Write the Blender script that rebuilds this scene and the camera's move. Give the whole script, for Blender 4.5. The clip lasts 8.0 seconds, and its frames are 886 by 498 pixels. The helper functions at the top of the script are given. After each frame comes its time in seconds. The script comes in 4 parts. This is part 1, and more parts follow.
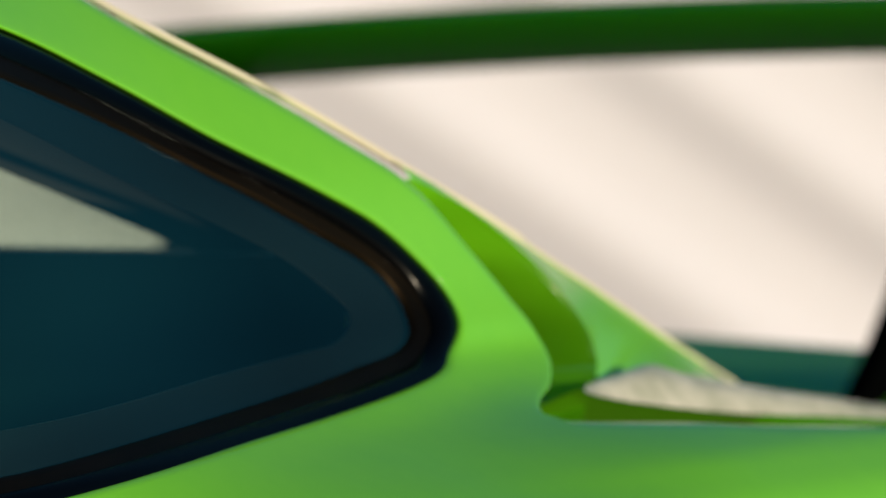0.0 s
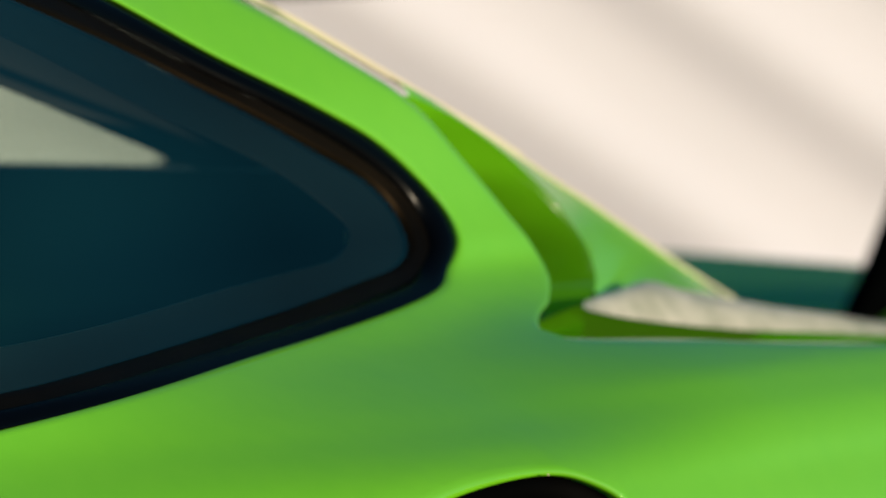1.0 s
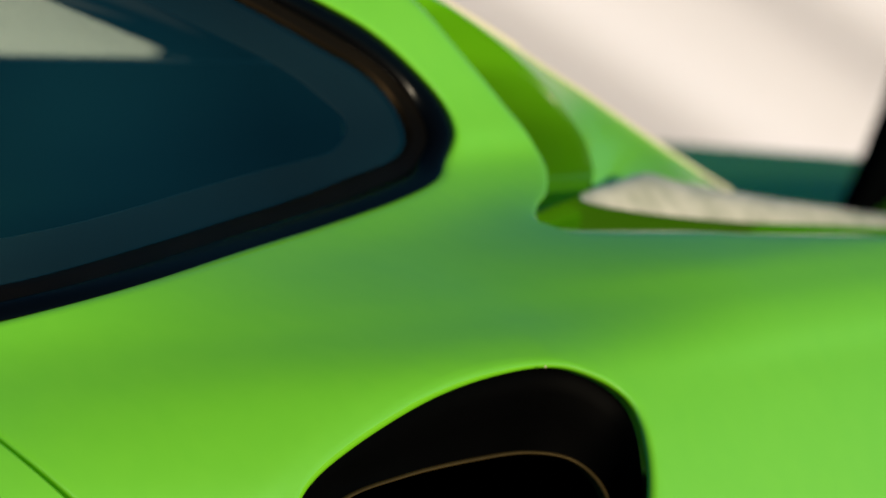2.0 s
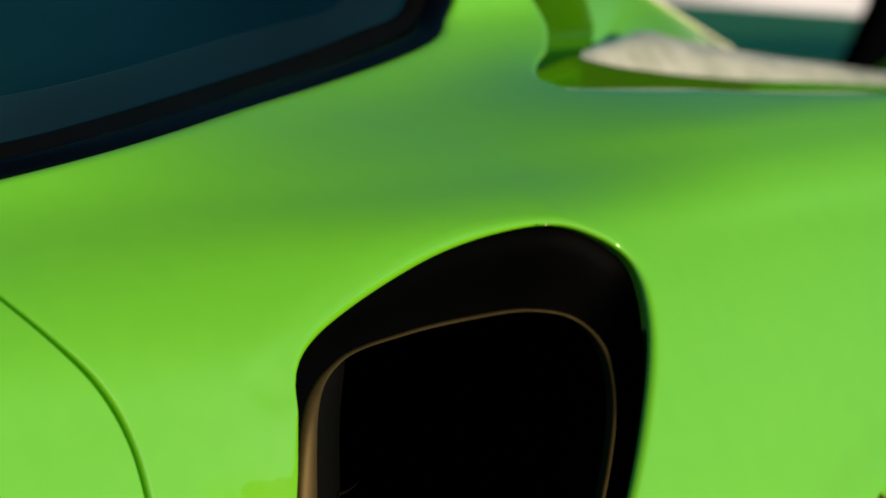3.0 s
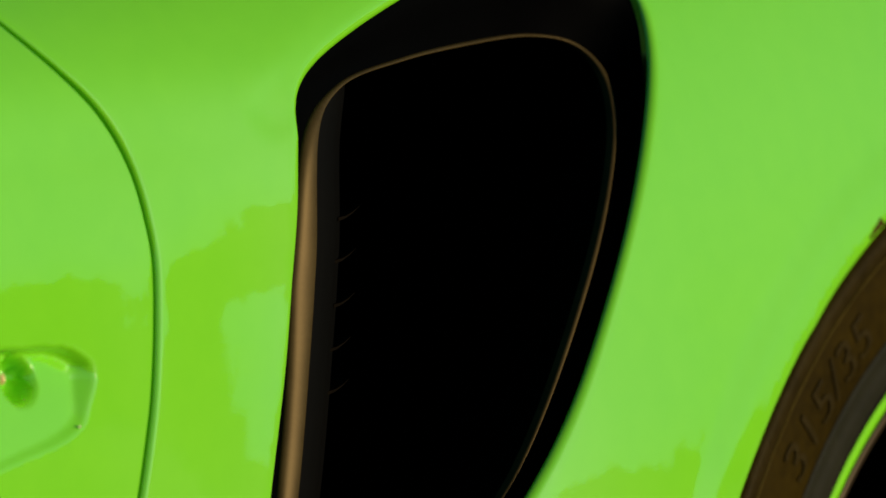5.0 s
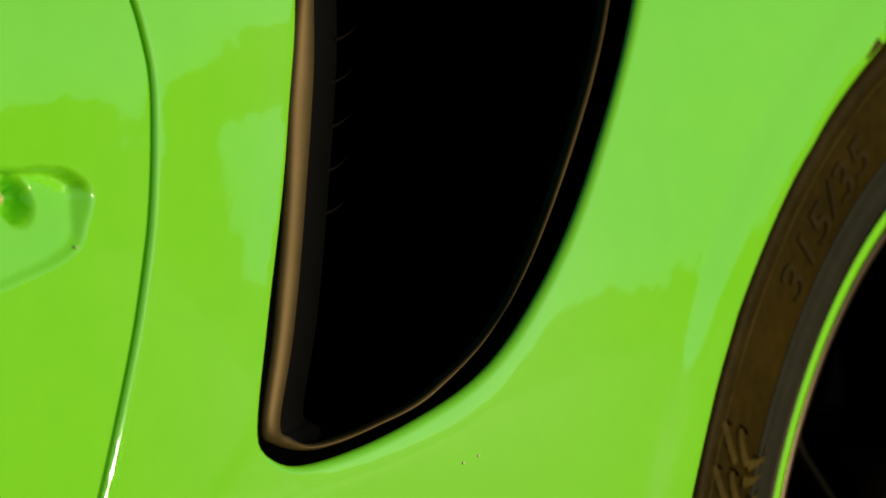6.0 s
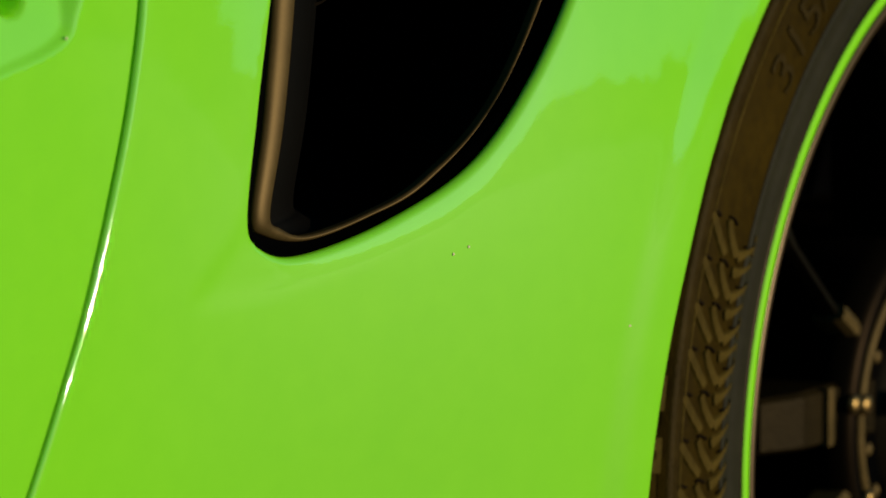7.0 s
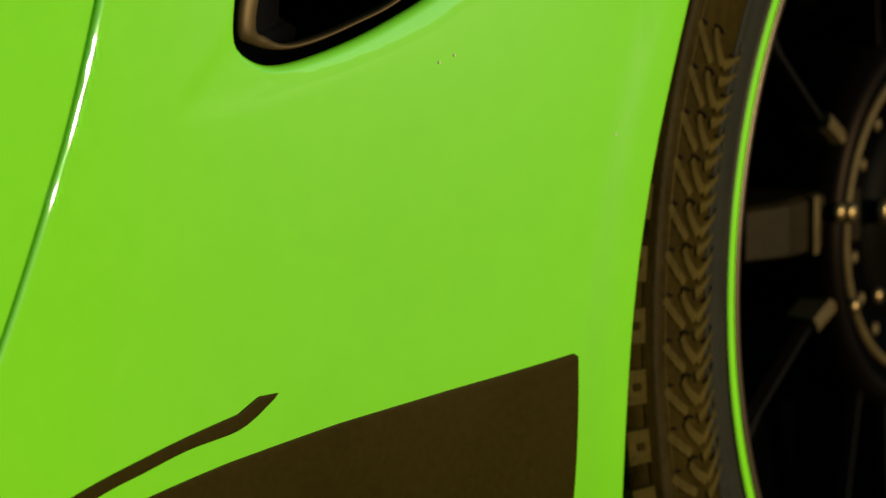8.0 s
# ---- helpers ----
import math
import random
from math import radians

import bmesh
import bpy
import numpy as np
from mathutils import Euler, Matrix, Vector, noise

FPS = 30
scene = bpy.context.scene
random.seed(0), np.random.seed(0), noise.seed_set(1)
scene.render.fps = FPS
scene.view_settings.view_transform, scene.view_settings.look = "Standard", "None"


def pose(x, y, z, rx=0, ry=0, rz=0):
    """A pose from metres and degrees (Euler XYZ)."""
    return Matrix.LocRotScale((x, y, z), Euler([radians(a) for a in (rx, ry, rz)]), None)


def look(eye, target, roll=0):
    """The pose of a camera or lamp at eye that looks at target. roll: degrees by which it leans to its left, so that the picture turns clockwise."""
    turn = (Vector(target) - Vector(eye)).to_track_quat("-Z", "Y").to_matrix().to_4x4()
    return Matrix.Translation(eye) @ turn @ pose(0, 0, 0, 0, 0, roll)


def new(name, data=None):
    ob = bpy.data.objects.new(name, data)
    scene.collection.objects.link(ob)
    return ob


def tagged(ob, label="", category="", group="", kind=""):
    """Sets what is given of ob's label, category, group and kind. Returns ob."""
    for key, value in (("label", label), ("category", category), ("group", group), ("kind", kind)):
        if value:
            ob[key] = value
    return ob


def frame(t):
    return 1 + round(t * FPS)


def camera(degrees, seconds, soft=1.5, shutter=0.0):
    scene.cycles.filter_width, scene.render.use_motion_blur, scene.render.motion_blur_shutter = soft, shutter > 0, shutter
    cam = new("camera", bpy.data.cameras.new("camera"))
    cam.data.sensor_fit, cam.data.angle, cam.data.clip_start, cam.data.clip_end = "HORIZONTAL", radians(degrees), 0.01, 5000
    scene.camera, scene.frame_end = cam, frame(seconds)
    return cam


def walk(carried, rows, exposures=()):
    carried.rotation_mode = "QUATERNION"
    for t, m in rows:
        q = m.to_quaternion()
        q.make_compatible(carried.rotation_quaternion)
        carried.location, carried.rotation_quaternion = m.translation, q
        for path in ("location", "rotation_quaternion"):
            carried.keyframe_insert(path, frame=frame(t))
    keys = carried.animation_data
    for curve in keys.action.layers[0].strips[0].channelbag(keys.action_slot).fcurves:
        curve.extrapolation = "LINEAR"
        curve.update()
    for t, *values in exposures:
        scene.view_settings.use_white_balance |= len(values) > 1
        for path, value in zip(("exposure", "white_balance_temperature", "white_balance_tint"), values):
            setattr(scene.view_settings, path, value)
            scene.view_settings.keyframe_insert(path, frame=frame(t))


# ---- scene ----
# ---------------------------------------------------------------- camera
cam = camera(6.55, 8.0, 1.5)
EYE = (-3.99, -2.08, 1.19)
TILT = [(0, -1.8134, 58.4837), (0.5, -2.1144, 58.4902), (1, -2.4321, 58.4936), (1.5, -2.7915, 58.5047),
        (1.7, -2.9629, 58.5100), (2.8, -4.0520, 58.5110), (3, -4.2828, 58.5120), (3.5, -4.6964, 58.5110),
        (4, -5.2271, 58.5110), (4.5, -5.6931, 58.5115), (4.7, -5.9340, 58.5120), (5.8, -7.3809, 58.5271),
        (6, -7.6469, 58.5345), (6.5, -8.2984, 58.5514), (7, -9.1929, 58.6096), (7.5, -9.8811, 58.6646),
        (8, -10.6112, 58.7171)]
walk(cam, [(t, pose(*EYE, 90 + pitch, 0, -yaw)) for t, pitch, yaw in TILT])
cam.data.dof.use_dof = True
cam.data.dof.focus_distance = 4.09
cam.data.dof.aperture_fstop = 8.5

# ---------------------------------------------------------------- light
SUN_AZ, SUN_EL = radians(165), radians(5.0)      # compass bearing from +Y towards +X
world = bpy.data.worlds.new("sky")
scene.world = world
world.use_nodes = True
wn = world.node_tree.nodes
sky = wn.new("ShaderNodeTexSky")
sky.sky_type = "NISHITA"
sky.sun_disc = False
sky.sun_elevation, sky.sun_rotation = SUN_EL, SUN_AZ
sky.ozone_density, sky.dust_density = 3.0, 0.3
wn["Background"].inputs["Strength"].default_value = 0.120
tint = wn.new("ShaderNodeMix")
tint.data_type, tint.blend_type = "RGBA", "MULTIPLY"
tint.inputs["Factor"].default_value = 1.0
for socket in tint.inputs:
    if socket.type == "RGBA" and socket.name == "B":
        socket.default_value = (0.27, 0.92, 1.0, 1)
    if socket.type == "RGBA" and socket.name == "A":
        world.node_tree.links.new(sky.outputs["Color"], socket)
world.node_tree.links.new([o for o in tint.outputs if o.type == "RGBA"][0], wn["Background"].inputs["Color"])
sun = new("sun", bpy.data.lights.new("sun", "SUN"))
sun.data.energy, sun.data.angle, sun.data.color = 3.85, radians(0.6), (1.0, 0.84, 0.60)
sun_dir = Vector((math.sin(SUN_AZ) * math.cos(SUN_EL), math.cos(SUN_AZ) * math.cos(SUN_EL), math.sin(SUN_EL)))
sun.matrix_world = look(sun_dir * 20, (0, 0, 0))
scene.view_settings.exposure = 0.0


# ---------------------------------------------------------------- materials
def material(name, colour, rough=0.5, metal=0.0, coat=0.0, coat_rough=0.03, spec=0.5, tint=(1, 1, 1)):
    m = bpy.data.materials.new(name)
    m.use_nodes = True
    b = m.node_tree.nodes["Principled BSDF"]
    b.inputs["Base Color"].default_value = (*colour, 1)
    b.inputs["Roughness"].default_value = rough
    b.inputs["Metallic"].default_value = metal
    b.inputs["Coat Weight"].default_value = coat
    b.inputs["Coat Roughness"].default_value = coat_rough
    b.inputs["Coat IOR"].default_value = 1.8
    b.inputs["Specular IOR Level"].default_value = spec
    b.inputs["Specular Tint"].default_value = (*tint, 1)
    return m


def vary(m, colour_a, colour_b, scale, fine=None, bump=0.0, bump_scale=400.0, rough=None, lo=0.35, hi=0.65, detail=4):
    """Two-scale colour variation, with a fine relief and a varied roughness."""
    nt = m.node_tree
    n, l = nt.nodes, nt.links
    b = n["Principled BSDF"]
    co = n.new("ShaderNodeTexCoord")
    big = n.new("ShaderNodeTexNoise")
    big.inputs["Scale"].default_value, big.inputs["Detail"].default_value = scale, detail
    l.new(co.outputs["Object"], big.inputs["Vector"])
    fac = big.outputs["Fac"]
    if fine:
        small = n.new("ShaderNodeTexNoise")
        small.inputs["Scale"].default_value, small.inputs["Detail"].default_value = fine, 3
        l.new(co.outputs["Object"], small.inputs["Vector"])
        mx = n.new("ShaderNodeMath")
        mx.operation = "MULTIPLY_ADD"
        mx.inputs[1].default_value = 0.35
        l.new(small.outputs["Fac"], mx.inputs[0])
        sc = n.new("ShaderNodeMath")
        sc.operation = "MULTIPLY"
        sc.inputs[1].default_value = 0.65
        l.new(big.outputs["Fac"], sc.inputs[0])
        l.new(sc.outputs[0], mx.inputs[2])
        fac = mx.outputs[0]
    rmp = n.new("ShaderNodeValToRGB")
    rmp.color_ramp.elements[0].position, rmp.color_ramp.elements[1].position = lo, hi
    rmp.color_ramp.elements[0].color, rmp.color_ramp.elements[1].color = (*colour_a, 1), (*colour_b, 1)
    l.new(fac, rmp.inputs["Fac"])
    l.new(rmp.outputs["Color"], b.inputs["Base Color"])
    if rough:
        mr = n.new("ShaderNodeMapRange")
        mr.inputs["To Min"].default_value, mr.inputs["To Max"].default_value = rough
        l.new(fac, mr.inputs["Value"])
        l.new(mr.outputs["Result"], b.inputs["Roughness"])
    if bump:
        bn = n.new("ShaderNodeTexNoise")
        bn.inputs["Scale"].default_value, bn.inputs["Detail"].default_value = bump_scale, 3
        l.new(co.outputs["Object"], bn.inputs["Vector"])
        bp = n.new("ShaderNodeBump")
        bp.inputs["Strength"].default_value, bp.inputs["Distance"].default_value = bump, 0.002
        l.new(bn.outputs["Fac"], bp.inputs["Height"])
        l.new(bp.outputs["Normal"], b.inputs["Normal"])
    return m


PAINT = vary(material("green_paint", (0.18, 0.63, 0.006), 0.5, 0, 1.0, 0.025, 0.15), (0.175, 0.62, 0.0055), (0.195, 0.65, 0.008), 3.0, 60)
def lacquer(m, scale, strength):
    # the faint waviness of a sprayed clear coat
    n, l = m.node_tree.nodes, m.node_tree.links
    co, wave, peel, mix, bump = (n.new(k) for k in ("ShaderNodeTexCoord", "ShaderNodeTexNoise", "ShaderNodeTexNoise", "ShaderNodeMath", "ShaderNodeBump"))
    wave.inputs["Scale"].default_value, wave.inputs["Detail"].default_value = scale, 2
    peel.inputs["Scale"].default_value, peel.inputs["Detail"].default_value = 420, 1
    mix.operation, mix.inputs[1].default_value = "MULTIPLY_ADD", 0.03
    bump.inputs["Strength"].default_value, bump.inputs["Distance"].default_value = strength, 0.002
    for tex in (wave, peel):
        l.new(co.outputs["Object"], tex.inputs["Vector"])
    l.new(peel.outputs["Fac"], mix.inputs[0])
    l.new(wave.outputs["Fac"], mix.inputs[2])
    l.new(mix.outputs[0], bump.inputs["Height"])
    l.new(bump.outputs["Normal"], n["Principled BSDF"].inputs["Coat Normal"])


lacquer(PAINT, 22, .14)
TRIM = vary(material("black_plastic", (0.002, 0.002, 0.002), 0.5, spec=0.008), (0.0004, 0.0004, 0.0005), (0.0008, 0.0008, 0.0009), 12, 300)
# the bezel's black plastic again, with its sunlit bronze put into the colour
EDGE = vary(material("sunlit_plastic_edge", (0.05, 0.034, 0.012), 0.45, spec=0.26, tint=(1.0, 0.68, 0.27)), (0.036, 0.024, 0.008), (0.056, 0.038, 0.013), 40, 400)
SEAL = material("gloss_black_trim", (0.0010, 0.0012, 0.002), 0.22, 0, 0, 0.05, 0.05)
RUBBER = vary(material("seal_rubber", (0.004, 0.004, 0.004), 0.42, spec=0.05, tint=(1.0, 0.6, 0.25)), (0.0020, 0.0015, 0.0010), (0.0036, 0.0027, 0.0018), 20, 300)
# one duct's light and shade as two colours: brown mouth, black depth
MOUTH = vary(material("duct_mouth_lit", (0.008, 0.006, 0.003), 0.6, spec=0.06), (0.0007, 0.0005, 0.0002), (0.0013, 0.0009, 0.0004), 20, 200)
DUCT = material("duct_depth_shade", (0.0006, 0.0006, 0.0006), 0.9, spec=0.02)
TYRE = vary(material("tyre_rubber", (0.03, 0.02, 0.006), 0.62, spec=0.03, tint=(1.0, 0.8, 0.5)), (0.013, 0.0080, 0.0008), (0.032, 0.0200, 0.0018), 14, 160, 0.3, 700, (0.5, 0.75))
GUARD = vary(material("grey_rubber", (0.02, 0.018, 0.014), 0.6, spec=0.08), (0.0125, 0.0118, 0.0062), (0.0205, 0.0190, 0.0105), 30, 300, 0.2, 700)
# the tyre's rubber again, lighter: light on the raised relief put into colour
LUG = vary(material("raised_rubber_lit", (0.05, 0.033, 0.01), 0.55, spec=0.06, tint=(1.0, 0.8, 0.5)), (0.036, 0.0245, 0.0036), (0.072, 0.049, 0.0090), 40, 250, 0.3, 700)
RIM = vary(material("satin_black_alloy", (0.002, 0.002, 0.001), 0.4, 0.0, spec=0.12, tint=(1.0, 0.78, 0.5)), (0.0026, 0.0021, 0.0012), (0.0048, 0.0038, 0.0022), 16, 200)
# the same rubber in a middle tone, for relief that is lit less
LETTER = vary(material("moulded_rubber", (0.03, 0.02, 0.006), 0.5, spec=0.05, tint=(1.0, 0.8, 0.5)), (0.016, 0.0105, 0.002), (0.030, 0.020, 0.0045), 60, 300, 0.3, 700)
CALIPER = vary(material("brown_cast_metal", (0.03, 0.022, 0.01), 0.5, 0.0, spec=0.06, tint=(1.0, 0.8, 0.5)), (0.0065, 0.0043, 0.0011), (0.014, 0.0094, 0.0028), 30, 300, 0.2, 500)
# mottled pale colour stands in for the canvas mirrored in the lid trim
PALE = vary(material("trim_canvas_reflection", (0.8, 0.8, 0.75), 0.3, 0.0, 1.0, 0.1), (0.58, 0.56, 0.38), (0.95, 0.88, 0.70), 30, 140, 0.55, 60)
STRIPE = vary(material("green_stripe_paint", (0.18, 0.60, 0.006), 0.5, spec=0.15), (0.17, 0.58, 0.005), (0.20, 0.63, 0.008), 20, 200)
DUST_GLINT = material("pale_dust_glint", (0.62, 0.62, 0.34), 0.5)
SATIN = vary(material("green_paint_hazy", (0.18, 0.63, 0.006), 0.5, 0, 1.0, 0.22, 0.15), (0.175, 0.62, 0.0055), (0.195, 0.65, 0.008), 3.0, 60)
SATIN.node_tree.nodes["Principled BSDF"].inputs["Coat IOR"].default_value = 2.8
GOLD = material("glint_gold", (0.80, 0.58, 0.24), 0.3, 0.3)
LIP = material("bare_rim_lip", (0.075, 0.048, 0.021), 0.4, 0.6)
BRASS = vary(material("dull_gold_metal", (0.05, 0.034, 0.012), 0.5, 0.2, spec=0.2, tint=(1.0, 0.8, 0.5)), (0.050, 0.034, 0.010), (0.095, 0.064, 0.022), 60, 300)
STEEL = material("gold_plated_steel", (0.19, 0.125, 0.045), 0.4, 1.0)
DECAL = vary(material("satin_black_film", (0.014, 0.011, 0.006), 0.38, spec=0.07, tint=(1.0, 0.75, 0.3)), (0.020, 0.0142, 0.0016), (0.031, 0.0218, 0.0031), 6, 250)
DARK = vary(material("cabin_lining", (0.01, 0.01, 0.01), 0.8), (0.0012, 0.0016, 0.0018), (0.0026, 0.0032, 0.0034), 6, 120)
FRIT = material("printed_glass_border", (0.004, 0.0058, 0.0066), 0.4, spec=0.1)
CANVAS = vary(material("white_canvas", (0.84, 0.80, 0.80), 0.85), (0.80, 0.77, 0.85), (0.86, 0.82, 0.90), 0.6, 30)
ASPHALT = vary(material("asphalt", (0.05, 0.05, 0.05), 0.9), (0.034, 0.031, 0.026), (0.062, 0.056, 0.046), 0.7, 90, 0.4, 200)
HILLS = vary(material("wooded_ridge", (0.05, 0.06, 0.03), 0.95), (0.03, 0.045, 0.02), (0.08, 0.085, 0.045), 0.05, 0.4)
# cream colour for the light that the rear glass's edge catches
RIM_GLASS = material("glass_edge_caught_light", (0.80, 0.72, 0.56), 0.6, spec=0.2)
GLASS = bpy.data.materials.new("tinted_glass")
GLASS.use_nodes = True
gn, gl = GLASS.node_tree.nodes, GLASS.node_tree.links
gn.remove(gn["Principled BSDF"])
g_t, g_g, g_m, g_f = (gn.new(k) for k in ("ShaderNodeBsdfTransparent", "ShaderNodeBsdfGlossy", "ShaderNodeMixShader", "ShaderNodeFresnel"))
g_t.inputs["Color"].default_value = (0.74, 0.82, 0.72, 1)
g_g.inputs["Roughness"].default_value = 0.01
g_g.inputs["Color"].default_value = (0.85, 1.0, 0.80, 1)
g_f.inputs["IOR"].default_value = 1.62
gl.new(g_f.outputs[0], g_m.inputs[0])
gl.new(g_t.outputs[0], g_m.inputs[1])
gl.new(g_g.outputs[0], g_m.inputs[2])
gl.new(g_m.outputs[0], gn["Material Output"].inputs["Surface"])


# ---------------------------------------------------------------- mesh helpers
def part(name, verts, faces, mat, parent=None, label="", smooth=True, recalc=False):
    """One mesh object, linked under its thing."""
    me = bpy.data.meshes.new(name)
    me.from_pydata([tuple(map(float, v)) for v in verts], [], [tuple(map(int, f)) for f in faces])
    if recalc:
        bm = bmesh.new()
        bm.from_mesh(me)
        bmesh.ops.recalc_face_normals(bm, faces=bm.faces)
        bm.to_mesh(me)
        bm.free()
    me.materials.append(mat)
    if smooth:
        me.polygons.foreach_set("use_smooth", [True] * len(me.polygons))
    ob = new(name, me)
    if parent:
        ob.parent = parent
    if label:
        tagged(ob, label)
    return ob


def curve_points(ctrl, closed=True, per=12):
    """A smooth line through control points (Catmull-Rom)."""
    c = np.array(ctrl, float)
    n = len(c)
    out = []
    for i in range(n if closed else n - 1):
        if closed:
            p0, p1, p2, p3 = c[i - 1], c[i], c[(i + 1) % n], c[(i + 2) % n]
        else:
            p0, p1, p2, p3 = c[max(i - 1, 0)], c[i], c[i + 1], c[min(i + 2, n - 1)]
        for k in range(per):
            t = k / per
            out.append(0.5 * (2 * p1 + (p2 - p0) * t + (2 * p0 - 5 * p1 + 4 * p2 - p3) * t * t + (3 * p1 - p0 - 3 * p2 + p3) * t ** 3))
    if not closed:
        out.append(c[-1])
    return np.array(out)


def resample(poly, n):
    """n points at even steps along a closed line."""
    p = np.vstack([poly, poly[:1]])
    s = np.concatenate([[0], np.cumsum(np.hypot(*np.diff(p, axis=0).T))])
    q = np.linspace(0, s[-1], n, endpoint=False)
    return np.stack([np.interp(q, s, p[:, k]) for k in range(p.shape[1])], -1)


def away(poly, q):
    """Signed distance of points q from a closed outline: above zero outside it."""
    best = np.full(len(q), 1e9)
    inside = np.zeros(len(q), bool)
    for a, b in zip(poly, np.roll(poly, -1, 0)):
        ab, aq = b - a, q - a
        t = np.clip((aq @ ab) / max(ab @ ab, 1e-12), 0, 1)
        best = np.minimum(best, ((aq - t[:, None] * ab) ** 2).sum(1))
        cross = (a[1] > q[:, 1]) != (b[1] > q[:, 1])
        if abs(b[1] - a[1]) > 1e-12:
            inside ^= cross & (q[:, 0] < ab[0] * (q[:, 1] - a[1]) / ab[1] + a[0])
    d = np.sqrt(best)
    return np.where(inside, -d, d)


# ---------------------------------------------------------------- the car's side as y = skin(x, z)
ZK = np.array([.1, .24, .42, .52, .6, .68, .72, .76, .8, .85, .87, .88, .89, .9, .91, .92, .93, .95, .975, 1., 1.1, 1.2, 1.27])
Y_DOOR = np.array([.19, .118, .088, .083, .085, .091, .0955, .1012, .1105, .13, .1465, .157, .169, .182, .193, .201, .2055, .21, .214, .2185, .258, .33, .42])
Y_MID = np.array([.06, .01, -.013, -.014, -.0068, .0085, .0165, .0255, .037, .0575, .069, .076, .087, .105, .129, .151, .175, .221, .256, .275, .322, .407, .5])
Y_REAR = np.array([.06, .01, -.013, -.014, -.0068, .0085, .0165, .0255, .037, .0575, .068, .072, .0785, .088, .102, .118, .147, .223, .266, .279, .322, .407, .5])


def slopes(y):
    h, d = np.diff(ZK), np.diff(y) / np.diff(ZK)
    return np.concatenate([d[:1], (d[:-1] * h[1:] + d[1:] * h[:-1]) / (h[1:] + h[:-1]), d[-1:]])


def along(y, q):
    m = slopes(y)
    q = np.clip(q, ZK[0], ZK[-1])
    i = np.clip(np.searchsorted(ZK, q) - 1, 0, len(ZK) - 2)
    h = ZK[i + 1] - ZK[i]
    t = (q - ZK[i]) / h
    return ((2 * t ** 3 - 3 * t ** 2 + 1) * y[i] + (t ** 3 - 2 * t ** 2 + t) * h * m[i]
            + (3 * t ** 2 - 2 * t ** 3) * y[i + 1] + (t ** 3 - t ** 2) * h * m[i + 1])


def smooth_step(t):
    t = np.clip(t, 0, 1)
    return t * t * (3 - 2 * t)


def skin(x, z):
    """The door's section passes into the rear one, whose shoulder climbs towards the haunch over the wheel."""
    x, z = np.asarray(x, float), np.asarray(z, float)
    s = smooth_step((x + .80) / .50)
    h = smooth_step((x + .32) / .24)
    hollow = .0085 * smooth_step((x + .74) / .12) * smooth_step((-.40 - x) / .15) * smooth_step((.84 - z) / .12) * smooth_step((z - .52) / .20)
    climb = .012 * smooth_step((x + .45) / .50) * smooth_step((z - .70) / .18) * smooth_step((1.08 - z) / .13)
    return along(Y_DOOR, z) * (1 - s) + (along(Y_MID, z - climb) * (1 - h) + along(Y_REAR, z - climb) * h) * s + hollow


def skin_normal(x, z, e=0.002):
    """The unit normal that points into the car."""
    n = np.stack([-(skin(x + e, z) - skin(x - e, z)) / (2 * e), np.ones_like(np.asarray(x, float)), -(skin(x, z + e) - skin(x, z - e)) / (2 * e)], -1)
    return n / np.linalg.norm(n, axis=1)[:, None]


